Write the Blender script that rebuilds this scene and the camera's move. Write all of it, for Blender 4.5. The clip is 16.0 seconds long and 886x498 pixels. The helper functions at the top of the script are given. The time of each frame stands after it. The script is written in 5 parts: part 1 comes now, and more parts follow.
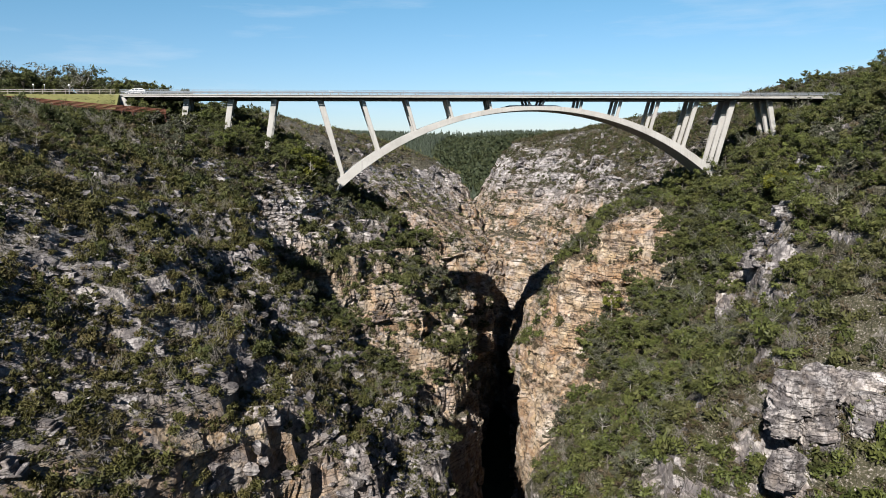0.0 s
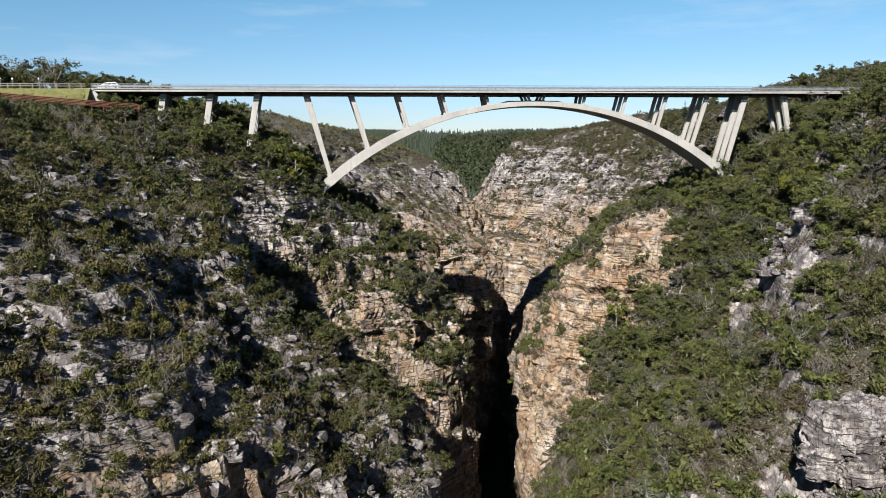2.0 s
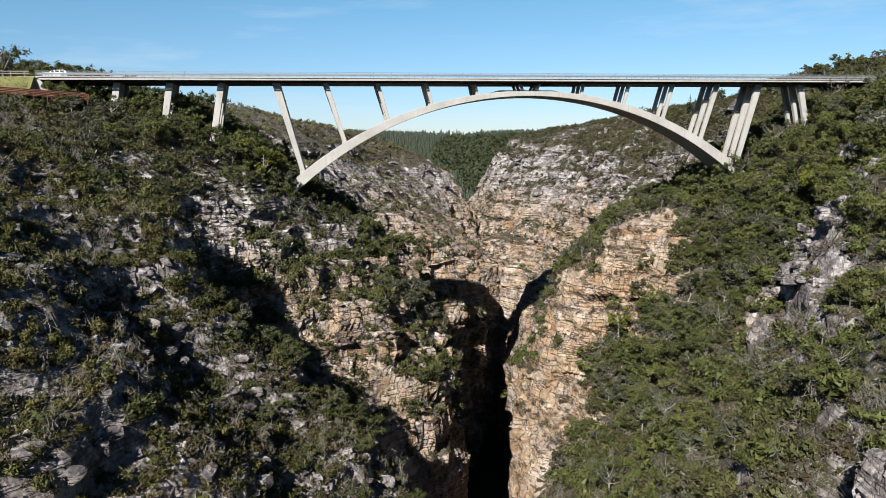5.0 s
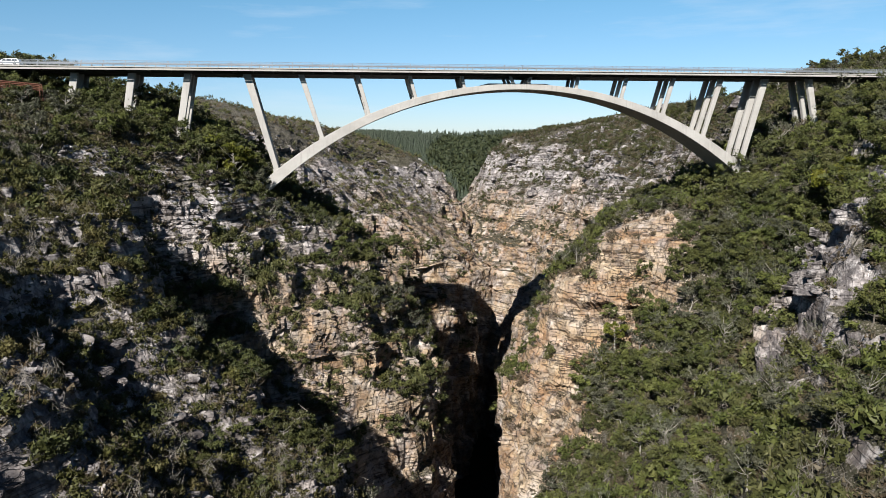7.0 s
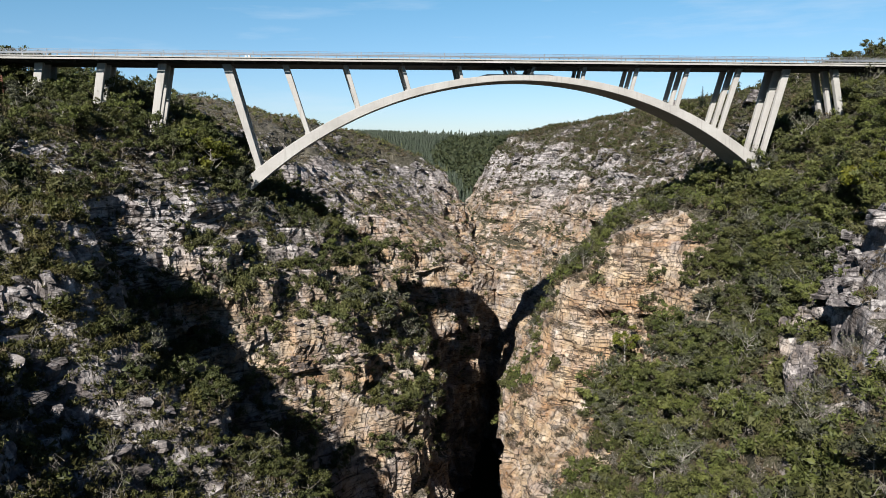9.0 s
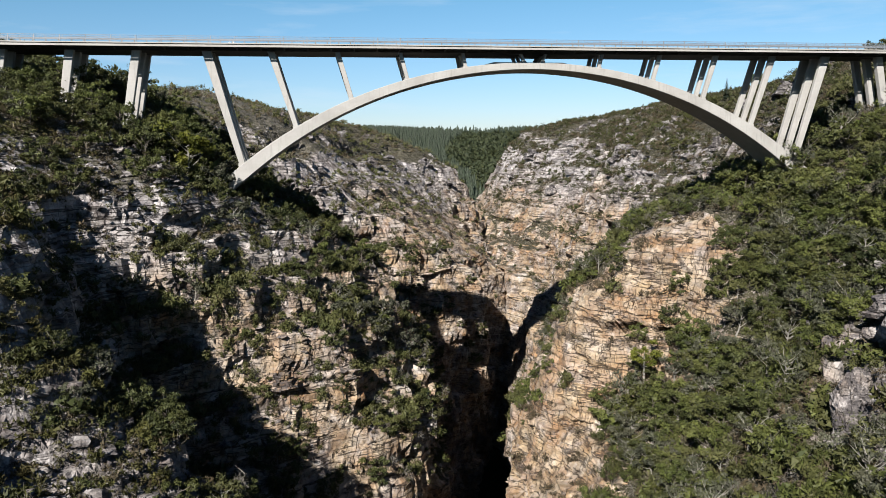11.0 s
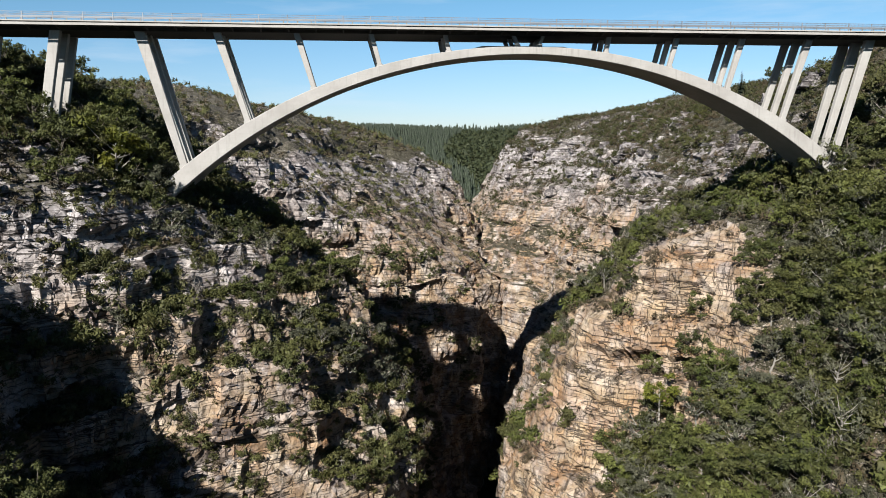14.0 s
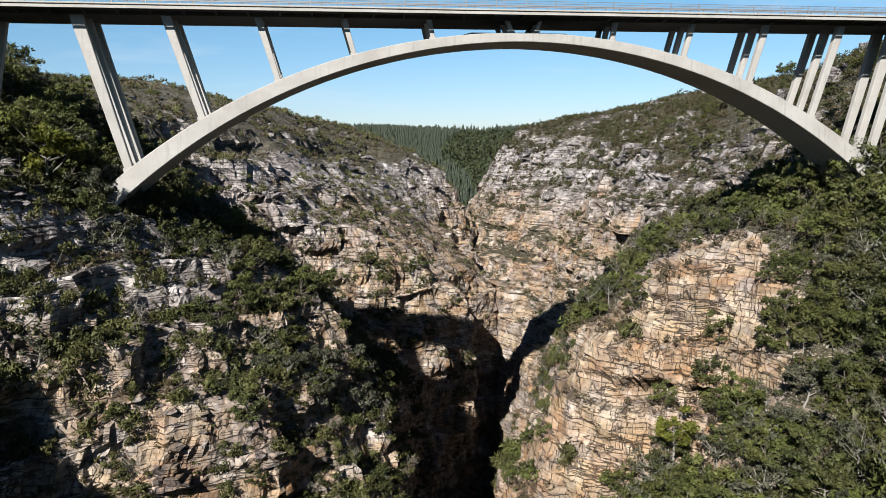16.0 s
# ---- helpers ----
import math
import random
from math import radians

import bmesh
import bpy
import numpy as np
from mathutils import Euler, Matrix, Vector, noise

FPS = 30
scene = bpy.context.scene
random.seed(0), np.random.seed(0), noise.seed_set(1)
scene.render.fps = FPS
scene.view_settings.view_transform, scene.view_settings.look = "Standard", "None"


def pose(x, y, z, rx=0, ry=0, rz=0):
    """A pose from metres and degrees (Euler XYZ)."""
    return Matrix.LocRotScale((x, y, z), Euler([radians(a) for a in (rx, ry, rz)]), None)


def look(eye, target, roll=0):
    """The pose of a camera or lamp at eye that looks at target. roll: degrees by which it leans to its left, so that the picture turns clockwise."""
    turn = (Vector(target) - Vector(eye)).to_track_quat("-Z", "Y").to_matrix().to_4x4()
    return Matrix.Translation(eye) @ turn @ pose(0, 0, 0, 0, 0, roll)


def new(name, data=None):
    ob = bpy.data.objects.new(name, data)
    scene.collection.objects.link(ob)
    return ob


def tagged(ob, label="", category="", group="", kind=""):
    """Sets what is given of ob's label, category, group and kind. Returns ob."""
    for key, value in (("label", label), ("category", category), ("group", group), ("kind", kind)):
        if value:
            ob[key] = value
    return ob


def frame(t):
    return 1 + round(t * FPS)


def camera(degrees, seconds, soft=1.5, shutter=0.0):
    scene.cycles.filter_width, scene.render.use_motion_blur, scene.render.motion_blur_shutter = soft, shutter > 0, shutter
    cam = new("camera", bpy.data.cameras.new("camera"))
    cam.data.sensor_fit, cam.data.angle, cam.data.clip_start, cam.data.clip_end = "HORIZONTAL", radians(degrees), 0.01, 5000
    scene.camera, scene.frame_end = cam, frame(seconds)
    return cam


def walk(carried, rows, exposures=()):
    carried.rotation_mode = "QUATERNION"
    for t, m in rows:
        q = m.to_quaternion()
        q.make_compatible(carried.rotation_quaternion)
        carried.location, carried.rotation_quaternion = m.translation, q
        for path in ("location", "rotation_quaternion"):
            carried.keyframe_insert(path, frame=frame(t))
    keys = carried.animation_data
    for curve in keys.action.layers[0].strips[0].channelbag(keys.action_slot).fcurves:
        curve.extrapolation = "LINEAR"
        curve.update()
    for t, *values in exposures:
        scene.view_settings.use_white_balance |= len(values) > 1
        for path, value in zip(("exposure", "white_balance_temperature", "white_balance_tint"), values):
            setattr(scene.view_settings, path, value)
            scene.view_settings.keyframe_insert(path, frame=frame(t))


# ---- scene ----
cam = camera(62.6, 16.0, soft=0.5)
PATH = [
    (0, (-52.825, -180.871, 6.171), (-52.514, -178.914, 5.9), -0.5),
    (0.5, (-51.995, -178.253, 6.27), (-51.685, -176.296, 5.997), -0.5),
    (1, (-51.193, -175.652, 6.314), (-50.884, -173.695, 6.04), -0.5),
    (1.5, (-50.367, -173.039, 6.234), (-50.059, -171.083, 5.96), -0.5),
    (2, (-49.51, -170.453, 6.009), (-49.202, -168.496, 5.735), -0.5),
    (2.5, (-48.664, -168.083, 5.829), (-48.357, -166.125, 5.555), -0.5),
    (3, (-47.756, -165.589, 5.643), (-47.45, -163.632, 5.368), -0.5),
    (3.5, (-46.701, -163.135, 5.264), (-46.398, -161.177, 4.992), -0.5),
    (4, (-45.733, -160.745, 4.926), (-45.43, -158.787, 4.655), -0.6),
    (6.5, (-40.502, -148.55, 3.939), (-40.191, -146.593, 3.671), -0.5),
    (7, (-39.572, -145.994, 3.813), (-39.258, -144.037, 3.543), -0.4),
    (7.5, (-38.731, -143.467, 3.647), (-38.416, -141.511, 3.376), -0.4),
    (8, (-37.779, -140.949, 3.381), (-37.472, -138.991, 3.112), -0.4),
    (8.5, (-36.842, -138.303, 3.146), (-36.547, -136.344, 2.877), -0.4),
    (9, (-35.831, -135.744, 2.858), (-35.536, -133.784, 2.591), -0.5),
    (11.5, (-30.762, -121.167, 2.797), (-30.512, -119.202, 2.518), -0.4),
    (12, (-29.865, -118.286, 2.845), (-29.614, -116.322, 2.566), -0.4),
    (12.5, (-28.993, -115.165, 2.855), (-28.74, -113.201, 2.575), -0.5),
    (13, (-28.08, -112.112, 2.932), (-27.828, -110.148, 2.652), -0.4),
    (13.5, (-27.17, -109.011, 2.847), (-26.918, -107.047, 2.567), -0.4),
    (14, (-26.266, -105.934, 2.822), (-26.013, -103.97, 2.54), -0.4),
    (14.5, (-25.313, -102.731, 2.813), (-25.058, -100.767, 2.532), -0.4),
    (15, (-24.344, -99.518, 2.822), (-24.089, -97.554, 2.541), -0.5),
    (15.5, (-23.471, -96.388, 2.872), (-23.216, -94.425, 2.591), -0.6),
    (16, (-22.704, -93.229, 2.755), (-22.447, -91.265, 2.475), -0.4),
]
walk(cam, [(t, look(eye, target, roll)) for t, eye, target, roll in PATH])

# ---- daylight ----
SUN_FROM = Vector((-0.55, -1.0, 0.757)).normalized()
SUN_HEIGHT = math.asin(SUN_FROM.z)
SUN_TURN = math.atan2(SUN_FROM.x, SUN_FROM.y)

world = bpy.data.worlds.new("sky")
scene.world = world
world.use_nodes = True
wn, wl = world.node_tree.nodes, world.node_tree.links
wn.clear()
sky = wn.new("ShaderNodeTexSky")
sky.sky_type = "NISHITA"
sky.sun_disc = False
sky.sun_elevation = SUN_HEIGHT
sky.sun_rotation = SUN_TURN
sky.altitude = 200.0
sky.air_density = 1.0
sky.dust_density = 0.25
sky.ozone_density = 1.6
# thin streaks of high cloud
w_tc = wn.new("ShaderNodeTexCoord")
w_map = wn.new("ShaderNodeMapping")
w_map.inputs["Scale"].default_value = (1.2, 1.2, 9.0)
w_map.inputs["Rotation"].default_value = (0.0, 0.12, 0.0)
w_noise = wn.new("ShaderNodeTexNoise")
w_noise.inputs["Scale"].default_value = 2.6
w_noise.inputs["Detail"].default_value = 6.0
w_noise.inputs["Roughness"].default_value = 0.6
w_ramp = wn.new("ShaderNodeValToRGB")
w_ramp.color_ramp.elements[0].position = 0.56
w_ramp.color_ramp.elements[0].color = (0, 0, 0, 1)
w_ramp.color_ramp.elements[1].position = 0.85
w_ramp.color_ramp.elements[1].color = (0.45, 0.45, 0.45, 1)
w_mix = wn.new("ShaderNodeMix")
w_mix.data_type = "RGBA"
w_mix.inputs["B"].default_value = (5.6, 6.4, 7.3, 1)
w_bg = wn.new("ShaderNodeBackground")
w_bg.inputs["Strength"].default_value = 0.05
w_out = wn.new("ShaderNodeOutputWorld")
wl.new(w_tc.outputs["Generated"], w_map.inputs["Vector"])
wl.new(w_map.outputs["Vector"], w_noise.inputs["Vector"])
wl.new(w_noise.outputs["Fac"], w_ramp.inputs["Fac"])
wl.new(w_ramp.outputs["Color"], w_mix.inputs["Factor"])
w_tint = wn.new("ShaderNodeMix")
w_tint.data_type, w_tint.blend_type = "RGBA", "MULTIPLY"
w_tint.inputs["Factor"].default_value = 1.0
w_sep = wn.new("ShaderNodeSeparateXYZ")
w_grad = wn.new("ShaderNodeValToRGB")
w_grad.color_ramp.elements[0].position = 0.0
w_grad.color_ramp.elements[0].color = (0.60, 0.655, 0.88, 1)
w_grad.color_ramp.elements[1].position = 0.26
w_grad.color_ramp.elements[1].color = (0.44, 0.77, 0.83, 1)
for at, tone in ((0.55, (0.25, 0.38, 0.52, 1)), (0.95, (0.15, 0.25, 0.38, 1))):
    w_grad.color_ramp.elements.new(at).color = tone
wl.new(w_tc.outputs["Generated"], w_sep.inputs["Vector"])
wl.new(w_sep.outputs["Z"], w_grad.inputs["Fac"])
wl.new(w_grad.outputs["Color"], w_tint.inputs["B"])
wl.new(sky.outputs["Color"], w_tint.inputs["A"])
wl.new(w_tint.outputs["Result"], w_mix.inputs["A"])
wl.new(w_mix.outputs["Result"], w_bg.inputs["Color"])
wl.new(w_bg.outputs["Background"], w_out.inputs["Surface"])

sun_data = bpy.data.lights.new("sun", "SUN")
sun_data.energy = 5.0
sun_data.angle = radians(0.53)
sun_data.color = (1.0, 0.955, 0.89)
sun = new("sun", sun_data)
sun.matrix_world = look(SUN_FROM * 300, (0, 0, 0))
scene.view_settings.exposure = 1.45

# ---- materials ----
class Nodes:
    """Short hand for building one node material."""

    def __init__(self, name, rough=0.8, metal=0.0, spec=0.3):
        self.mat = bpy.data.materials.new(name)
        self.mat.use_nodes = True
        self.tree = self.mat.node_tree
        self.bsdf = self.tree.nodes["Principled BSDF"]
        self.bsdf.inputs["Roughness"].default_value = rough
        self.bsdf.inputs["Metallic"].default_value = metal
        self.bsdf.inputs["Specular IOR Level"].default_value = spec

    def add(self, kind, **inputs):
        node = self.tree.nodes.new(kind)
        for key, value in inputs.items():
            self.put(value, node.inputs[key.replace("_", " ")])
        return node

    def put(self, value, socket):
        if isinstance(value, bpy.types.NodeSocket):
            self.tree.links.new(value, socket)
        else:
            socket.default_value = value

    def coords(self, scale=(1, 1, 1), turn=(0, 0, 0)):
        where = self.add("ShaderNodeNewGeometry").outputs["Position"]
        return self.add("ShaderNodeMapping", Vector=where, Scale=scale, Rotation=turn).outputs["Vector"]

    def noise(self, vector, scale, detail=4.0, rough=0.6):
        return self.add("ShaderNodeTexNoise", Vector=vector, Scale=scale, Detail=detail, Roughness=rough).outputs["Fac"]

    def ramp(self, fac, *stops):
        node = self.add("ShaderNodeValToRGB", Fac=fac)
        ramp = node.color_ramp
        while len(ramp.elements) < len(stops):
            ramp.elements.new(0.5)
        for el, (at, col) in zip(ramp.elements, stops):
            el.position = at
            el.color = (*col, 1) if isinstance(col, tuple) else (col, col, col, 1)
        return node.outputs["Color"]

    def mix(self, fac, a, b, how="MIX"):
        node = self.tree.nodes.new("ShaderNodeMix")
        node.data_type, node.blend_type = "RGBA", how
        for value, key in ((fac, "Factor"), (a, "A"), (b, "B")):
            if isinstance(value, tuple):
                value = (*value, 1)
            self.put(value, node.inputs[key] if key == "Factor" else node.inputs[key])
        return node.outputs["Result"]

    def bump(self, height, strength=0.5, distance=0.1, normal=None):
        node = self.add("ShaderNodeBump", Height=height, Strength=strength, Distance=distance)
        if normal is not None:
            self.put(normal, node.inputs["Normal"])
        self.put(node.outputs["Normal"], self.bsdf.inputs["Normal"])
        return node.outputs["Normal"]

    def colour(self, value):
        self.put((*value, 1) if isinstance(value, tuple) else value, self.bsdf.inputs["Base Color"])
        return self.mat


def rock_material(name, ground):
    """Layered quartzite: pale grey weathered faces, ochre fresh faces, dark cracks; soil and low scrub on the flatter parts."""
    m = Nodes(name, rough=0.92, spec=0.15)
    flat = m.coords()
    large = m.noise(flat, 0.035, 3.0)
    mid = m.noise(flat, 0.23, 5.0, 0.62)
    fine = m.noise(flat, 1.9, 6.0, 0.68)
    grain = m.noise(flat, 7.0, 3.0, 0.7)
    grey = m.ramp(mid, (0.31, (0.12, 0.112, 0.115)), (0.42, (0.27, 0.255, 0.268)), (0.53, (0.44, 0.42, 0.43)), (0.66, (0.62, 0.60, 0.605)))
    warm = m.ramp(mid, (0.30, (0.20, 0.110, 0.048)), (0.43, (0.33, 0.212, 0.105)), (0.55, (0.42, 0.305, 0.170)), (0.68, (0.50, 0.405, 0.280)))
    height = m.add("ShaderNodeSeparateXYZ", Vector=flat).outputs["Z"]
    low = m.add("ShaderNodeMapRange", Value=height, From_Min=-4.0, From_Max=-30.0).outputs["Result"]
    pick = m.add("ShaderNodeMath", Value=large)
    pick.operation = "MULTIPLY_ADD"
    pick.inputs[1].default_value = 1.5
    m.put(low, pick.inputs[2])
    half = m.add("ShaderNodeMath", Value=pick.outputs[0])
    half.operation = "MULTIPLY"
    half.inputs[1].default_value = 0.5
    warmth = m.ramp(half.outputs[0], (0.37, 0.0), (0.53, 0.22), (0.69, 0.68), (0.9, 0.8))
    front = m.add("ShaderNodeSeparateXYZ", Vector=flat).outputs["Y"]
    front = m.add("ShaderNodeMapRange", Value=front, From_Min=-60.0, From_Max=-22.0, To_Min=0.25, To_Max=1.0).outputs["Result"]
    warmth = m.mix(1.0, warmth, front, "MULTIPLY")
    patina = m.ramp(m.noise(flat, 0.21, 4.0, 0.65), (0.40, 0.45), (0.56, 1.1))
    warmth = m.mix(1.0, warmth, patina, "MULTIPLY")
    if ground:
        fresh = m.add("ShaderNodeAttribute")
        fresh.attribute_name = "ochre_rock"
        blotch = m.ramp(m.noise(flat, 0.3, 4.0, 0.6), (0.40, 0.15), (0.52, 1.0))
        warmth = m.mix(m.mix(1.0, fresh.outputs["Fac"], blotch, "MULTIPLY"), warmth, (0.95, 0.95, 0.95))
    rust = m.ramp(m.noise(flat, 0.13, 4.0, 0.7), (0.50, 0.0), (0.66, 0.7))
    stone = m.mix(warmth, grey, warm)
    stone = m.mix(m.mix(1.0, rust, warmth, "MULTIPLY"), stone, (0.36, 0.17, 0.06))
    stone = m.mix(m.ramp(fine, (0.31, 0.65), (0.46, 0.0)), stone, (0.045, 0.041, 0.038))
    stone = m.mix(m.ramp(grain, (0.35, 0.3), (0.6, 0.0)), stone, (0.06, 0.056, 0.052))
    # beds and joints: courses of blocks, longer than they are high, bent and broken
    warp = m.add("ShaderNodeTexNoise", Vector=flat, Scale=0.16, Detail=4.0, Roughness=0.55).outputs["Color"]
    bent = m.add("ShaderNodeVectorMath")
    bent.operation = "MULTIPLY_ADD"
    m.put(warp, bent.inputs[0])
    bent.inputs[1].default_value = (2.2, 2.2, 0.55)
    m.put(flat, bent.inputs[2])
    axes = m.add("ShaderNodeSeparateXYZ", Vector=bent.outputs["Vector"])
    strike = m.add("ShaderNodeMapRange", Value=axes.outputs["Y"], From_Min=38.0, From_Max=62.0, To_Min=-0.7, To_Max=0.7).outputs["Result"]
    along = m.add("ShaderNodeMath", Value=axes.outputs["Y"])
    along.operation = "MULTIPLY_ADD"
    m.put(strike, along.inputs[1])
    m.put(axes.outputs["X"], along.inputs[2])
    bed = m.add("ShaderNodeMath", Value=along.outputs[0])
    bed.operation = "MULTIPLY_ADD"
    bed.inputs[1].default_value = 0.05
    m.put(axes.outputs["Z"], bed.inputs[2])
    course = m.add("ShaderNodeCombineXYZ", X=along.outputs[0], Y=bed.outputs[0]).outputs["Vector"]
    loose = m.add("ShaderNodeMapRange", Value=front, From_Min=0.75, From_Max=0.3, To_Max=0.7 if ground else 0.0).outputs["Result"]
    rubble = m.add("ShaderNodeTexVoronoi", Vector=flat, Scale=0.75)
    rubble.feature = "DISTANCE_TO_EDGE"
    lump = m.add("ShaderNodeTexVoronoi", Vector=flat, Scale=0.75)
    split = m.mix(1.0, m.ramp(rubble.outputs["Distance"], (0.0, 0.85), (0.09, 0.0)), loose, "MULTIPLY")
    shade = m.add("ShaderNodeSeparateColor", Color=lump.outputs["Color"]).outputs[0]
    stone = m.mix(m.mix(1.0, m.ramp(shade, (0.0, 0.5), (0.4, 0.0)), loose, "MULTIPLY"), stone, (0.10, 0.088, 0.09))
    stone = m.mix(split, stone, (0.03, 0.027, 0.025))
    fade = m.mix(1.0, front, m.ramp(m.noise(flat, 0.55, 4.0, 0.65), (0.42, 0.0), (0.60, 1.0)), "MULTIPLY")
    relief = []
    layers = m.add("ShaderNodeMapping", Vector=course, Scale=(0.075, 0.55, 1.0)).outputs["Vector"]
    seam = m.ramp(m.noise(layers, 1.0, 4.0, 0.55), (0.487, 0.0), (0.497, 0.75), (0.503, 0.75), (0.513, 0.0))
    upright = m.add("ShaderNodeMapping", Vector=course, Scale=(0.4, 0.13, 1.0)).outputs["Vector"]
    joint = m.ramp(m.noise(upright, 1.0, 3.0, 0.5), (0.490, 0.0), (0.498, 0.42), (0.502, 0.42), (0.510, 0.0))
    seam = m.mix(1.0, m.mix(1.0, seam, joint, "LIGHTEN"), m.ramp(front, (0.3, 0.35), (0.9, 1.0)), "MULTIPLY")
    for wide, tall, gap, deep, shift in ((3.4, 1.5, 0.07, 0.95, 1.0), (1.3, 0.62, 0.03, 0.6, 0.6), (0.6, 0.25, 0.012, 0.2, 0.25)):
        brick = m.add("ShaderNodeTexBrick", Vector=course, Scale=1.0, Mortar_Size=gap, Mortar_Smooth=0.6, Brick_Width=wide, Row_Height=tall)
        brick.offset, brick.offset_frequency, brick.squash, brick.squash_frequency = 0.37, 3, 0.62, 2
        brick.inputs["Color1"].default_value = (0, 0, 0, 1)
        brick.inputs["Color2"].default_value = (1, 1, 1, 1)
        brick.inputs["Mortar"].default_value = (0.5, 0.5, 0.5, 1)
        tone = m.add("ShaderNodeSeparateColor", Color=brick.outputs["Color"]).outputs[0]
        stone = m.mix(m.ramp(tone, (0.0, 0.45 * shift), (0.5, 0.0)), stone, (0.11, 0.095, 0.078))
        stone = m.mix(m.ramp(tone, (0.62, 0.0), (1.0, 0.22 * shift)), stone, (0.52, 0.47, 0.41))
        crack = m.mix(1.0, m.ramp(brick.outputs["Fac"], (0.0, 0.0), (0.7, deep)), fade, "MULTIPLY")
        stone = m.mix(crack, stone, (0.030, 0.024, 0.019))
        relief.append((tone, crack))
    relief.append((m.ramp(seam, (0.0, 1.0), (1.0, 0.0)), seam))
    lichen = m.ramp(m.noise(flat, 0.7, 6.0, 0.72), (0.43, 0.0), (0.54, 0.85))
    if ground:
        lichen = m.mix(1.0, lichen, m.ramp(warmth, (0.1, 0.9), (0.6, 0.15)), "MULTIPLY")
        lichen = m.mix(1.0, lichen, m.ramp(front, (0.3, 1.0), (1.0, 0.28)), "MULTIPLY")
    stone = m.mix(lichen, stone, (0.082, 0.076, 0.080))
    stone = m.mix(seam, stone, (0.028, 0.022, 0.018))
    pale = m.ramp(m.noise(flat, 0.6, 6.0, 0.68), (0.53, 0.0), (0.63, 0.6))
    pale = m.mix(1.0, pale, m.ramp(warmth, (0.1, 0.85), (0.7, 0.25)), "MULTIPLY")
    stone = m.mix(pale, stone, (0.62, 0.595, 0.59))
    if ground:
        up = m.add("ShaderNodeSeparateXYZ", Vector=m.add("ShaderNodeNewGeometry").outputs["True Normal"]).outputs["Z"]
        tilt = m.add("ShaderNodeMath", Value=m.noise(flat, 0.16, 4.0))
        tilt.operation = "MULTIPLY_ADD"
        tilt.inputs[1].default_value = 1.2
        m.put(up, tilt.inputs[2])
        bare = m.add("ShaderNodeAttribute")
        bare.attribute_name = "bare_rock"
        cover = m.add("ShaderNodeMath", Value=bare.outputs["Fac"])
        cover.operation = "MULTIPLY_ADD"
        cover.inputs[1].default_value = -0.95
        m.put(tilt.outputs[0], cover.inputs[2])
        soil_fac = m.ramp(cover.outputs[0], (0.62, 0.0), (0.84, 0.95))
        soil = m.ramp(m.noise(flat, 3.2, 5.0, 0.75), (0.3, (0.018, 0.019, 0.010)), (0.48, (0.038, 0.038, 0.019)), (0.57, (0.075, 0.066, 0.044)), (0.62, (0.26, 0.24, 0.225)))
        gravel = m.ramp(m.noise(flat, 2.1, 6.0, 0.72), (0.46, 0.0), (0.53, 1.0))
        gravel = m.mix(1.0, gravel, m.ramp(front, (0.3, 0.5), (0.8, 0.1)), "MULTIPLY")
        west = m.add("ShaderNodeMapRange", Value=m.add("ShaderNodeSeparateXYZ", Vector=flat).outputs["X"], From_Min=-22.0, From_Max=-42.0).outputs["Result"]
        gravel = m.mix(1.0, gravel, west, "MULTIPLY")
        soil = m.mix(gravel, soil, m.ramp(grain, (0.35, (0.17, 0.155, 0.16)), (0.55, (0.52, 0.485, 0.495))))
        stone = m.mix(soil_fac, stone, soil)
    normal = m.bump(fine, 0.5, 0.22)
    for (step, crack), depth in zip(relief, (0.5, 0.3, 0.12, 0.3)):
        normal = m.bump(step, 0.6, depth, normal)
        normal = m.bump(m.ramp(crack, (0.0, 1.0), (0.6, 0.0)), 0.7, depth * 0.6, normal)
    return m.colour(m.mix(1.0, stone, (0.73, 0.715, 0.71) if ground else (0.58, 0.57, 0.57), "MULTIPLY"))


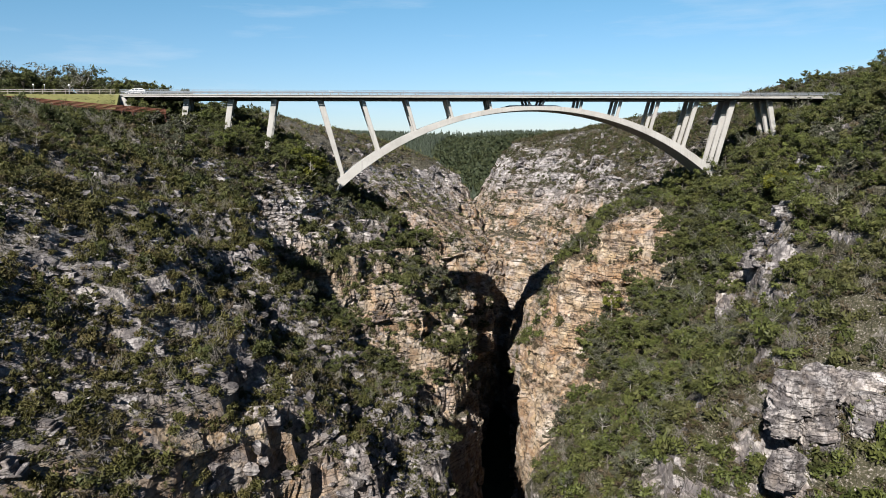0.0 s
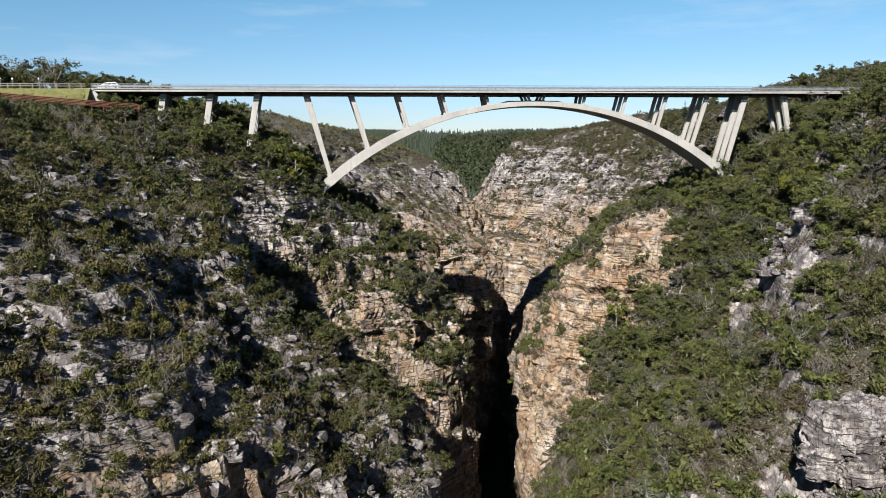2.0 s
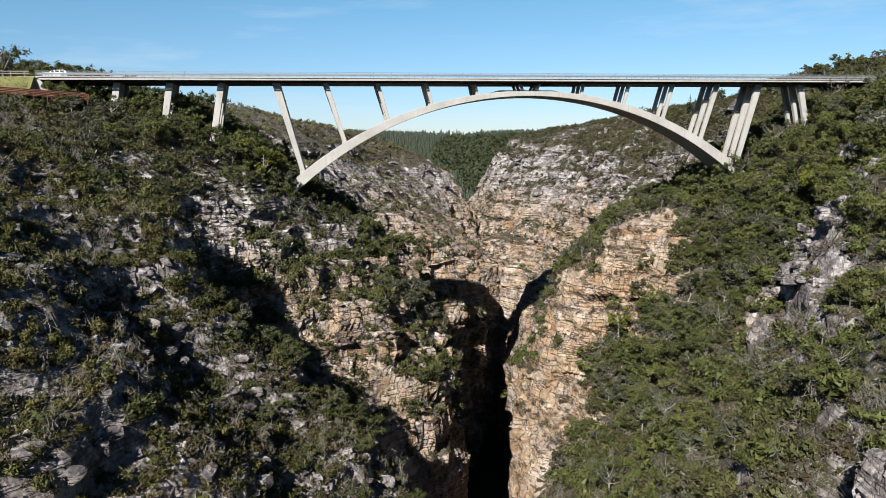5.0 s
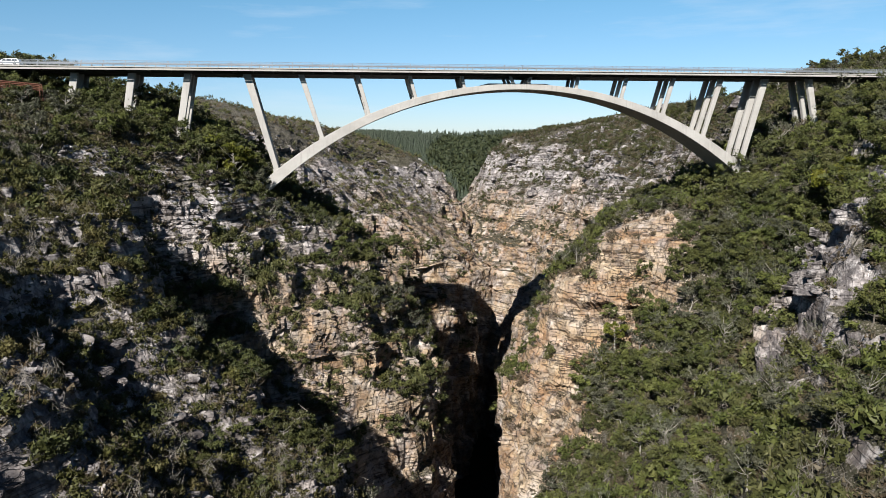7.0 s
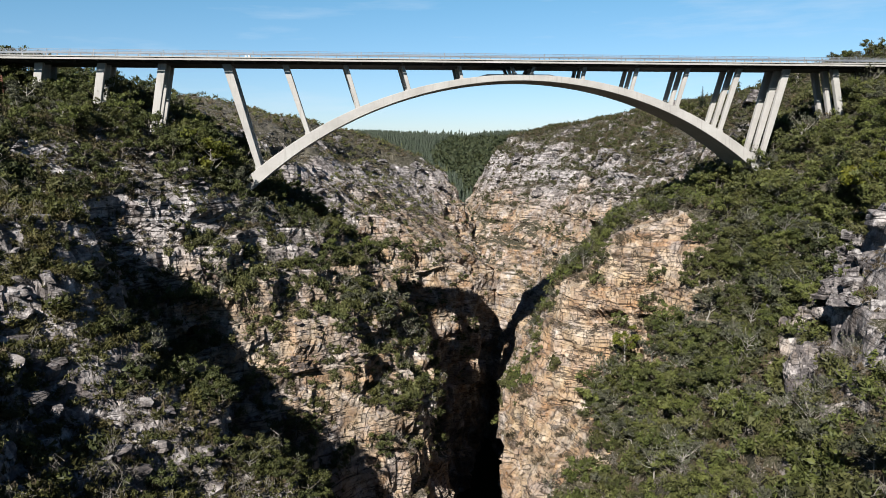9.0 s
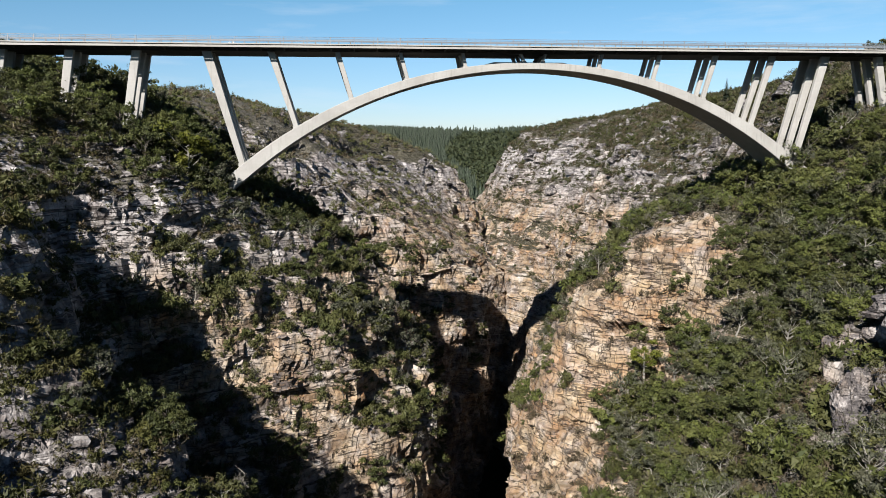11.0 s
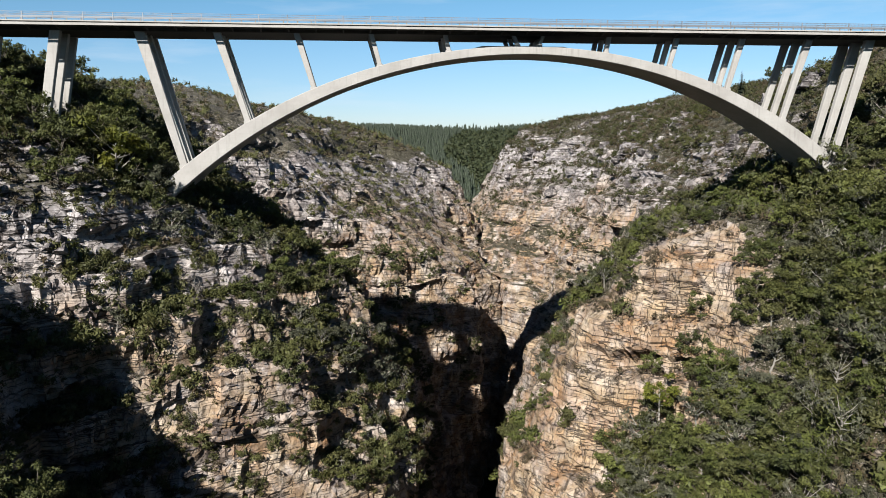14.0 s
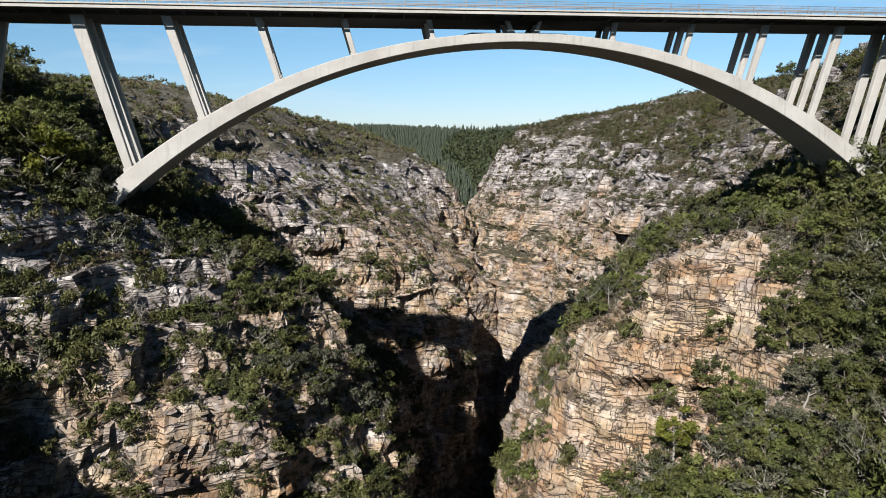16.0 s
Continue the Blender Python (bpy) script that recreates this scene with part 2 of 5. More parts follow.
def leaf_material(name, dark, mid, light, dry=None):
    m = Nodes(name, rough=0.6, spec=0.2)
    dark, mid, light, dry = [c and tuple(0.74 * k for k in c) for c in (dark, mid, light, dry)]
    isle = m.add("ShaderNodeNewGeometry").outputs["Random Per Island"]
    tint = m.add("ShaderNodeObjectInfo").outputs["Random"]
    patch = m.noise(m.coords(), 0.12, 3.0)
    soft_dark, soft_light = [tuple(0.55 * c + 0.45 * k for c, k in zip(tone, mid)) for tone in (dark, light)]
    col = m.ramp(isle, (0.0, soft_dark), (0.5, mid), (1.0, soft_light))
    other = dry or tuple(c * k for c, k in zip(mid, (1.5, 1.15, 0.6)))
    col = m.mix(m.ramp(patch, (0.42, 0.0), (0.68, 0.6)), col, other)
    col = m.mix(m.ramp(tint, (0.3, 0.0), (1.0, 0.45)), col, light)
    col = m.mix(m.ramp(tint, (0.0, 0.5), (0.35, 0.0)), col, tuple(c * 0.8 for c in dark))
    each = m.noise(m.coords(), 0.42, 2.0, 0.5)
    col = m.mix(m.ramp(each, (0.36, 0.62), (0.54, 0.0)), col, tuple(c * 0.8 for c in dark))
    trans = m.add("ShaderNodeBsdfTranslucent", Color=col)
    mixer = m.add("ShaderNodeMixShader", Fac=0.22)
    out = m.tree.nodes["Material Output"]
    m.colour(col)
    m.tree.links.new(m.bsdf.outputs[0], mixer.inputs[1])
    m.tree.links.new(trans.outputs[0], mixer.inputs[2])
    m.tree.links.new(mixer.outputs[0], out.inputs["Surface"])
    return m.mat


def plain(name, base, rough=0.7, metal=0.0, scale=2.0, vary=0.25, bump=0.1):
    m = Nodes(name, rough=rough, metal=metal)
    big = m.noise(m.coords(), scale * 0.15, 3.0)
    small = m.noise(m.coords(), scale * 4, 4.0)
    col = m.mix(m.ramp(big, (0.35, vary), (0.65, 0.0)), base, tuple(c * 0.55 for c in base))
    col = m.mix(m.ramp(small, (0.3, vary), (0.6, 0.0)), col, tuple(c * 0.7 for c in base))
    m.bump(small, bump, 0.03)
    return m.colour(col)


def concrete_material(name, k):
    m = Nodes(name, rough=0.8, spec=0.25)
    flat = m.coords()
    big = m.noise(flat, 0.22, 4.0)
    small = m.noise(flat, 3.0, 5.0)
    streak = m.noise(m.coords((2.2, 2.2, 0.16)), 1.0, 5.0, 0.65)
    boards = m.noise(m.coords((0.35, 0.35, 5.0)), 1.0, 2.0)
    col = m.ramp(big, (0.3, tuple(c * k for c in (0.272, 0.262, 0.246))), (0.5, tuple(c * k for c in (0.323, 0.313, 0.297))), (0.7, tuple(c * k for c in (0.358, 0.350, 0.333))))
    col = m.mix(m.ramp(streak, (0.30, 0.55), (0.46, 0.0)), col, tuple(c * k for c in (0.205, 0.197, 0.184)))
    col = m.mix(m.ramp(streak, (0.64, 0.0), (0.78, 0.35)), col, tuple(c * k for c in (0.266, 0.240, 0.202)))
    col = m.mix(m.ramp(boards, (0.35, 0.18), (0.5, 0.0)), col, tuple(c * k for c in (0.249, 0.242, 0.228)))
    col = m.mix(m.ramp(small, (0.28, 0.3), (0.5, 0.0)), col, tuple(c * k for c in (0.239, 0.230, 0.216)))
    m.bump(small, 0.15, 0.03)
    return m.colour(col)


ROCK = rock_material("gorge_rock_and_scrub_soil", True)
STONE = rock_material("bare_quartzite", False)
CONCRETE = concrete_material("pale_concrete", 0.72)
# the same concrete scaled far darker, standing in for shade under the deck
SHADED_CONCRETE = concrete_material("shade_darkened_concrete", 0.09)
RAIL_METAL = plain("galvanised_rail", (0.15, 0.165, 0.185), 0.5, 0.2, 2.0, 0.2)
ASPHALT = plain("asphalt", (0.055, 0.055, 0.055), 0.9, 0.0, 2.0, 0.3, 0.3)
RUST_WOOD = plain("red_brown_timber", (0.085, 0.031, 0.018), 0.75, 0.0, 2.0, 0.4, 0.2)
GREY_WOOD = plain("weathered_timber", (0.17, 0.155, 0.135), 0.8, 0.0, 2.0, 0.4, 0.2)
BARK = plain("grey_bark", (0.08, 0.07, 0.058), 0.9, 0.0, 2.5, 0.5, 0.4)
PALE_BARK = plain("pale_bark", (0.175, 0.164, 0.146), 0.9, 0.0, 2.5, 0.4, 0.3)
LEAF_DARK = leaf_material("dark_evergreen_leaves", (0.024, 0.032, 0.012), (0.056, 0.066, 0.022), (0.108, 0.120, 0.040))
LEAF_MID = leaf_material("olive_scrub_leaves", (0.030, 0.034, 0.013), (0.066, 0.072, 0.024), (0.130, 0.134, 0.048), (0.100, 0.092, 0.038))
LEAF_BRIGHT = leaf_material("bright_green_leaves", (0.030, 0.041, 0.012), (0.074, 0.090, 0.023), (0.150, 0.168, 0.045), (0.100, 0.096, 0.034))
LEAF_HEATH = leaf_material("yellow_olive_heath", (0.038, 0.040, 0.012), (0.080, 0.082, 0.024), (0.150, 0.145, 0.046), (0.12, 0.080, 0.040))
LEAF_GREY = leaf_material("grey_green_leaves", (0.034, 0.037, 0.024), (0.072, 0.077, 0.048), (0.125, 0.130, 0.088), (0.09, 0.085, 0.055))
LEAF_YELLOW = leaf_material("yellow_green_leaves", (0.040, 0.052, 0.008), (0.090, 0.105, 0.014), (0.16, 0.165, 0.028))
LEAF_DRY = leaf_material("dry_heath", (0.044, 0.035, 0.022), (0.086, 0.070, 0.042), (0.16, 0.134, 0.088), (0.11, 0.078, 0.046))
TWIG = plain("bare_grey_twigs", (0.11, 0.10, 0.088), 0.9, 0.0, 2.0, 0.3, 0.1)
LEAF_FAR = leaf_material("far_forest_leaves", (0.024, 0.033, 0.018), (0.046, 0.060, 0.030), (0.080, 0.094, 0.046))
# distant haze is put into the needle tones as a slight grey-blue
LEAF_PINE = leaf_material("haze_tinted_pine_needles", (0.020, 0.029, 0.021), (0.036, 0.050, 0.033), (0.062, 0.078, 0.048), (0.05, 0.064, 0.042))
GRASS = plain("dry_grass", (0.105, 0.105, 0.036), 0.9, 0.0, 3.0, 0.5, 0.4)
CAR_PAINT = plain("white_car_paint", (0.62, 0.62, 0.61), 0.25, 0.0, 1.0, 0.03, 0.0)
RUBBER = plain("black_rubber", (0.02, 0.02, 0.02), 0.8)
STEEL = plain("wheel_steel", (0.5, 0.5, 0.5), 0.35, 0.8)
SIGN_WHITE = plain("white_sign_paint", (0.6, 0.6, 0.58), 0.5, 0.0, 1.0, 0.08)


def far_ground_material():
    m = Nodes("far_country_ground", rough=0.95, spec=0.1)
    flat = m.coords()
    col = m.ramp(m.noise(flat, 0.006, 4.0), (0.35, (0.022, 0.030, 0.013)), (0.5, (0.032, 0.042, 0.019)), (0.62, (0.054, 0.056, 0.029)), (0.75, (0.036, 0.045, 0.022)))
    col = m.mix(m.ramp(m.noise(flat, 0.15, 4.0), (0.35, 0.7), (0.6, 0.0)), col, (0.018, 0.026, 0.012))
    m.bump(m.noise(flat, 0.2, 4.0), 0.8, 2.0)
    return m.colour(col)


FAR_GROUND = far_ground_material()
GLASS = Nodes("dark_glass", rough=0.05, spec=0.6).colour((0.02, 0.025, 0.03))

# ---- mesh helpers ----
def mesh(name, verts, faces, mat):
    """A mesh from an (n, 3) array and an (m, k) array of faces, each with k corners."""
    verts, faces = np.asarray(verts, dtype=np.float32), np.asarray(faces, dtype=np.int32)
    me = bpy.data.meshes.new(name)
    count, k = faces.shape
    me.vertices.add(len(verts))
    me.vertices.foreach_set("co", verts.ravel())
    me.loops.add(count * k)
    me.loops.foreach_set("vertex_index", faces.ravel())
    me.polygons.add(count)
    me.polygons.foreach_set("loop_start", np.arange(0, count * k, k, dtype=np.int32))
    me.update(calc_edges=True)
    me.shade_flat()
    me.materials.append(mat)
    return me


def lattice(value, seed):
    """Hash of integer lattice points (n, 3) to 0..1."""
    v = value.astype(np.int64)
    h = (v[..., 0] * 73856093) ^ (v[..., 1] * 19349663) ^ (v[..., 2] * 83492791) ^ (seed * 2654435761)
    h = (h ^ (h >> 13)) * 1274126177
    h = h ^ (h >> 16)
    return (h & 0xFFFFFF) / float(0xFFFFFF)


def smooth_noise(p, scale, seed=0):
    """Value noise, -1..1."""
    q = np.asarray(p) / scale
    base = np.floor(q)
    f = q - base
    f = f * f * (3 - 2 * f)
    total = 0.0
    for i in (0, 1):
        for j in (0, 1):
            for k in (0, 1):
                w = (f[..., 0] if i else 1 - f[..., 0]) * (f[..., 1] if j else 1 - f[..., 1]) * (f[..., 2] if k else 1 - f[..., 2])
                total = total + w * lattice(base + np.array((i, j, k)), seed)
    return total * 2 - 1


def fractal(p, scale, octaves=4, seed=0):
    total, amp = 0.0, 1.0
    for o in range(octaves):
        total = total + amp * smooth_noise(p, scale / 2 ** o, seed + o)
        amp *= 0.5
    return total / 2


def blocks(p, size, seed):
    """A random step for each jointed block of rock; the beds dip a little."""
    q = np.stack((p[..., 0] + 0.12 * p[..., 2], p[..., 1] - 0.1 * p[..., 2], p[..., 2] + 0.05 * p[..., 0] + 0.03 * p[..., 1]), -1)
    q = q + np.array((0.25, 0.25, 0.12)) * size[0] * np.stack([smooth_noise(p, size[0] * 1.3, seed + 9 + k) for k in range(3)], -1)
    lay = np.floor(q[..., 2] / size[2])
    shift = lattice(np.stack((lay * 0, lay * 0, lay), -1), seed + 5)
    cell = np.stack((np.floor(q[..., 0] / size[0] + shift * 3), np.floor(q[..., 1] / size[1] + shift * 5), lay), -1)
    return lattice(cell, seed) * 2 - 1


def blur_rows(a, sigma):
    r = int(3 * sigma) + 1
    k = np.exp(-0.5 * (np.arange(-r, r + 1) / sigma) ** 2)
    k /= k.sum()
    pad = np.concatenate((np.repeat(a[:1], r, 0), a, np.repeat(a[-1:], r, 0)))
    return sum(k[i] * pad[i:i + len(a)] for i in range(2 * r + 1))


def window(v, lo, hi, soft):
    """1 between lo and hi, easing to 0 over soft metres."""
    return np.clip((v - lo) / soft + 0.5, 0, 1) * np.clip((hi - v) / soft + 0.5, 0, 1)


# ---- the gorge: two flanks, each a run of cross profiles from the plateau down to the river slot ----
flanks = {"left": [], "right": []}


def left(y, *profile):
    flanks["left"].append((y, profile))


def right(y, *profile):
    flanks["right"].append((y, profile))


left(-230, (-420, 34), (-170, 22), (-130, 10), (-110, -8), (-102, -18), (-94, -36), (-84, -56), (-76, -72), (-74, -105))
left(-150, (-420, 34), (-160, 22), (-125, 12), (-104, -4), (-96, -15), (-86, -34), (-74, -54), (-64, -70), (-60, -105))
left(-108, (-420, 34), (-150, 24), (-112, 12), (-90, -6), (-80, -16), (-69, -22), (-65.5, -40), (-50, -58), (-44, -105))
left(-85, (-420, 34), (-150, 24), (-105, 12), (-83, 0), (-75, -6), (-65, -17), (-51, -30), (-38, -48), (-34, -105))
left(-62, (-420, 34), (-150, 23), (-108, 14), (-87, 3), (-79, 0), (-66, -14), (-50, -28), (-33, -42), (-29, -105))
left(-52, (-420, 34), (-150, 23), (-108, 13.5), (-90, 7), (-80, 0), (-67, -8), (-52, -22), (-36, -38), (-30, -105))
left(-41, (-420, 34), (-150, 22), (-108, 14), (-88, 7), (-78, 1), (-67, -6), (-60, -26), (-47, -50), (-28, -105))
left(-24, (-420, 34), (-150, 22), (-106, 14), (-82, 7), (-70, -4), (-64, -17), (-55, -38), (-40, -54), (-18, -105))
left(-12, (-420, 34), (-150, 22), (-104, 14.6), (-76, 8), (-58, -2), (-51, -14), (-36, -29), (-25, -44), (-12, -105))
left(4, (-420, 34), (-150, 22), (-102, 15.2), (-70, 9), (-50, -3), (-41, -11), (-29, -25), (-19, -40), (-10, -105))
left(9, (-420, 34), (-150, 22), (-101, 16.5), (-70, 9.5), (-50, -3), (-40, -8), (-27, -20), (-17, -37), (-9, -105))
left(16, (-420, 34), (-150, 22), (-100, 18), (-70, 10), (-50, -3), (-38, -9), (-25, -21), (-16, -39), (-9, -105))
left(32, (-420, 34), (-150, 22), (-98, 20), (-70, 11), (-53, -2), (-42, -13), (-31, -25), (-19, -43), (-9, -105))
left(52, (-420, 34), (-150, 22), (-96, 19.5), (-70, 10.3), (-56, -2), (-46, -13), (-32, -31), (-17, -48), (-7, -105))
left(79, (-420, 34), (-150, 24), (-92, 20), (-68, 10.3), (-54, -3), (-47, -14), (-28, -38), (-9, -52), (0, -105))
left(89, (-420, 34), (-150, 24), (-90, 20), (-62, 11.8), (-40, -6), (-30, -12), (-12, -20), (10, -37), (8, -105))
left(99, (-420, 34), (-150, 24), (-88, 20), (-58, 12), (-36, -5), (-26, -12), (-10, -20), (8, -38), (8, -105))
left(110, (-420, 34), (-150, 24), (-86, 20.2), (-54, 12.2), (-32, -3), (-22, -11), (-6, -20), (10, -38), (12, -105))
left(124, (-420, 34), (-150, 24), (-83, 20.5), (-49, 12), (-29, -2.5), (-18, -10.5), (-2, -20), (18, -38), (28, -72))
left(140, (-420, 34), (-150, 24), (-80, 22), (-44, 13), (-26, -2), (-14, -10), (3, -21), (19, -37), (29, -62))
left(165, (-420, 32), (-150, 24), (-76, 22), (-40, 14), (-20, 2), (-8, -6), (6, -17), (19, -32), (28, -54))
left(190, (-420, 32), (-150, 24), (-70, 21), (-40, 15), (-18, 9), (0, 2), (13, -6), (20, -17), (24, -36))
left(215, (-420, 30), (-150, 22), (-70, 18), (-40, 11), (-18, 3), (0, -7), (12, -16), (18, -24), (23, -28))
left(280, (-420, 28), (-160, 10), (-90, -6), (-50, -20), (-24, -32), (-8, -40), (6, -46), (16, -48), (24, -50))

right(-230, (420, 55), (150, 40), (70, 22), (20, 4), (-2, -18), (-20, -38), (-40, -58), (-60, -76), (-66, -105))
right(-150, (420, 55), (150, 42), (75, 26), (30, 8), (8, -14), (-8, -30), (-24, -52), (-44, -70), (-50, -105))
right(-119, (420, 55), (150, 43), (78, 28), (36, 7), (8, -25), (-3, -31), (-12, -48), (-34, -64), (-38, -105))
right(-108, (420, 55), (150, 44), (80, 30), (38, 8), (5, -19), (-5, -23), (-13, -42), (-31, -60), (-34, -105))
right(-95, (420, 55), (150, 45), (80, 30), (42, 9), (14, -9), (6, -18), (-8, -32), (-26, -58), (-31, -105))
right(-78, (420, 55), (150, 46), (80, 30), (46, 8), (22, -14), (6, -31), (-8, -46), (-22, -59), (-27, -105))
right(-54, (420, 55), (150, 46), (82, 31), (52, 10), (34, -6), (22, -26), (4, -42), (-17, -57), (-21, -105))
right(-28, (420, 55), (150, 46), (84, 30), (62, 12), (47, -7), (35, -22), (20, -40), (-3, -58), (-13, -105))
right(-8, (420, 52), (130, 30), (98, 19), (70, 11), (46, -6), (27, -19), (16, -35), (-3, -54), (-7, -105))
right(1, (420, 52), (130, 28), (98, 18.6), (70, 11), (48, -5), (22, -15), (9, -26), (-1, -51), (-6, -105))
right(10, (420, 52), (130, 28), (98, 18.6), (72, 12), (49, -5), (24, -14), (11, -26), (1, -52), (-3, -105))
right(18, (420, 52), (132, 30), (98, 20), (73, 13), (50, -4), (26, -13), (13, -25), (3, -52), (-1, -105))
right(29, (420, 52), (136, 33), (98, 23), (75, 14), (53, -3), (33, -12), (22, -24), (8, -53), (3, -105))
right(37, (420, 51), (142, 35), (98, 24), (76, 15), (56, -1), (44, -13), (33, -31), (12, -53), (5, -105))
right(45, (420, 50), (150, 38), (98, 26), (76, 16), (58, 1), (46, -13), (36, -31), (14, -53), (6, -105))
right(100, (420, 46), (150, 30), (102, 22), (80, 13), (62, 2), (50, -10), (40, -26), (25, -48), (19, -105))
right(122, (420, 44), (150, 28), (103, 21), (82, 12.5), (64, 3), (52, -10), (41, -24), (25, -44), (17, -105))
right(150, (420, 42), (150, 26), (104, 22), (84, 14), (66, 5.5), (54, -9), (43, -22), (25, -38), (13, -62))
right(185, (420, 38), (150, 24), (106, 20.5), (80, 13.5), (60, 7), (50, -6), (40, -18), (29, -30), (17, -48))
right(225, (420, 34), (150, 22), (106, 19), (76, 15), (54, 10.5), (45, 3), (40, -10), (34, -22), (24, -30))
right(300, (420, 30), (150, 20), (110, 12), (88, 4), (74, -8), (62, -20), (48, -34), (36, -44), (25, -50))

grids = {}


def cliff_face(p):
    """The bare ochre buttress of the right flank: 1 on the face, 0 beyond its wooded edges."""
    x, y, z = p[..., 0], p[..., 1], p[..., 2]
    edge = np.interp(z, (-72, -46, -39, -32, -28, -22, -14, -8), (2, 9, 14.5, 21.5, 25, 29, 35, 37)) + 1.6 * smooth_noise(p, 5.0, 171)
    return np.clip((edge - x) / 1.5 + 0.5, 0, 1) * window(y, -24, 13 + 2 * smooth_noise(p, 6.0, 173), 2.5) * window(z, -90, -9.5, 2.0)


def ochre_rock(p, side):
    """Fresh ochre rock low on the near left rim and on the faces under it."""
    if side == "right":
        return cliff_face(p) * 0.8
    return window(p[..., 1], -140, -92, 5) * np.clip((-20.2 - p[..., 2] + 1.2 * smooth_noise(p, 4.0, 175)) / 1.5, 0, 1)



def terrace(p, thick, share, seed):
    """Steps the height along gently dipping beds: upright faces with ledges between."""
    bed = p[..., 2] + 0.05 * p[..., 0] + 0.03 * p[..., 1] + thick * 0.9 * fractal(p * np.array((1, 1, 0.4)), thick * 5, 3, seed)
    f = bed / thick - np.floor(bed / thick)
    s = np.clip((f - share) / (1 - share), 0, 1)
    s = s ** 1.6
    return (s - f) * thick


def flank_surface(side, sign):
    stations = flanks[side]
    ys = np.array([s[0] for s in stations], dtype=float)
    prof = np.array([s[1] for s in stations], dtype=float)
    rows = np.concatenate((np.arange(-230, -124, 3.0), np.arange(-124, -28, 0.66), np.arange(-28, -6, 0.38), np.arange(-6, 26, 0.6), np.arange(26, 74, 0.85), np.arange(74, 98, 0.42), np.arange(98, 215, 0.95), np.arange(215, 281, 2.0)))
    even = np.arange(-230, 281, 1.0)
    dense = np.stack([np.stack([np.interp(even, ys, prof[:, k, c]) for c in (0, 1)], -1) for k in range(prof.shape[1])], 1)
    dense = blur_rows(dense, 2.2)
    dense = np.stack([np.stack([np.interp(rows, even, dense[:, k, c]) for c in (0, 1)], -1) for k in range(prof.shape[1])], 1)
    length = np.linalg.norm(np.diff(dense, axis=1), axis=2).mean(0)
    fine = (6.0, 2.2, 0.9, 0.66, 0.55, 0.55, 0.6, 1.2)
    us = np.concatenate([np.linspace(k, k + 1, max(2, int(length[k] / fine[k])), endpoint=False) for k in range(8)] + [[8.0]])
    lo = np.minimum(us.astype(int), 7)
    f = (us - lo)[None, :, None]
    across = dense[:, lo] * (1 - f) + dense[:, lo + 1] * f
    across = np.swapaxes(blur_rows(np.swapaxes(across, 0, 1), 3.0), 0, 1)
    p = np.stack((across[..., 0], np.repeat(rows[:, None], len(us), 1), across[..., 1]), -1)
    du, dv = np.gradient(p, axis=1), np.gradient(p, axis=0)
    n = np.cross(du, dv) * sign
    n /= np.linalg.norm(n, axis=2, keepdims=True) + 1e-9
    steep = np.clip((1.02 - np.abs(n[..., 2])) * 1.9, 0.08, 1)
    naked = np.clip((0.93 - np.abs(n[..., 2])) / 0.42, 0, 1) * 0.8 + 0.45 * fractal(p, 20, 3, 91) + 0.1
    naked = naked + np.clip((p[..., 1] - 20) / 15, 0, 1) * np.clip(0.9 * fractal(p, 13, 3, 93) - 0.05 - 0.25 * np.clip(p[..., 2] / 12, -0.6, 1), -0.4, 0.5)
    if side == "left":
        naked = naked + 0.5 * np.clip((p[..., 1] - 50) / 12, 0, 1) * np.clip((2 - p[..., 2]) / 6, 0, 1)
        naked = naked + np.clip((-45 - p[..., 1]) / 12, 0, 1) * (0.04 + 0.7 * fractal(p, 7, 3, 95)) * np.clip((4 - p[..., 2]) / 8, 0, 1)
    if side == "right":
        naked = naked + 1.1 * cliff_face(p) - 0.35 * (1 - cliff_face(p)) * window(p[..., 1], -60, 10, 6)
        naked = naked - 0.3 * np.clip((-9 - p[..., 1]) / 8, 0, 1)
        for cx, cy, cr in ((34, -50, 7), (22, -55, 6), (2, -109, 6), (42, -47, 6)):
            naked = naked + 0.6 * np.exp(-((p[..., 0] - cx) ** 2 + (p[..., 1] - cy) ** 2) / (cr * cr))
    soft = np.clip((np.abs(p[..., 0]) - 100) / 50, 0, 1)
    # buttresses and gullies
    big = fractal(p * np.array((1, 1, 0.5)), 22, 3, 11) * 5.5 + fractal(p, 7, 3, 31) * (1.1 - 0.6 * np.clip((p[..., 1] - 24) / 20, 0, 1))
    p = p + n * (big * (1 - 0.6 * soft) * (0.3 + 0.7 * steep))[..., None]
    # beds and ledges, then the joints that cut them into blocks
    rocky = np.clip(0.75 + fractal(p, 28, 3, 51) * 1.4, 0.25, 1.1) * (1 - 0.8 * soft)
    out = n * np.array((1, 1, 0.15))
    out /= np.linalg.norm(out, axis=2, keepdims=True) + 1e-9
    away = np.clip((p[..., 1] - 24) / 20, 0, 1)
    close = blocks(p, (9.0, 9.0, 4.2), 3) * 1.4 + blocks(p, (4.4, 4.4, 1.9), 4) * 0.75 + blocks(p, (2.2, 2.2, 1.2), 6) * 0.45
    broad = blocks(p, (9.0, 9.0, 6.0), 3) * 1.9 + blocks(p, (4.6, 4.6, 2.6), 4) * 0.9 + blocks(p, (2.4, 2.4, 1.3), 6) * 0.3
    chunk = close * (1 - away) + broad * away
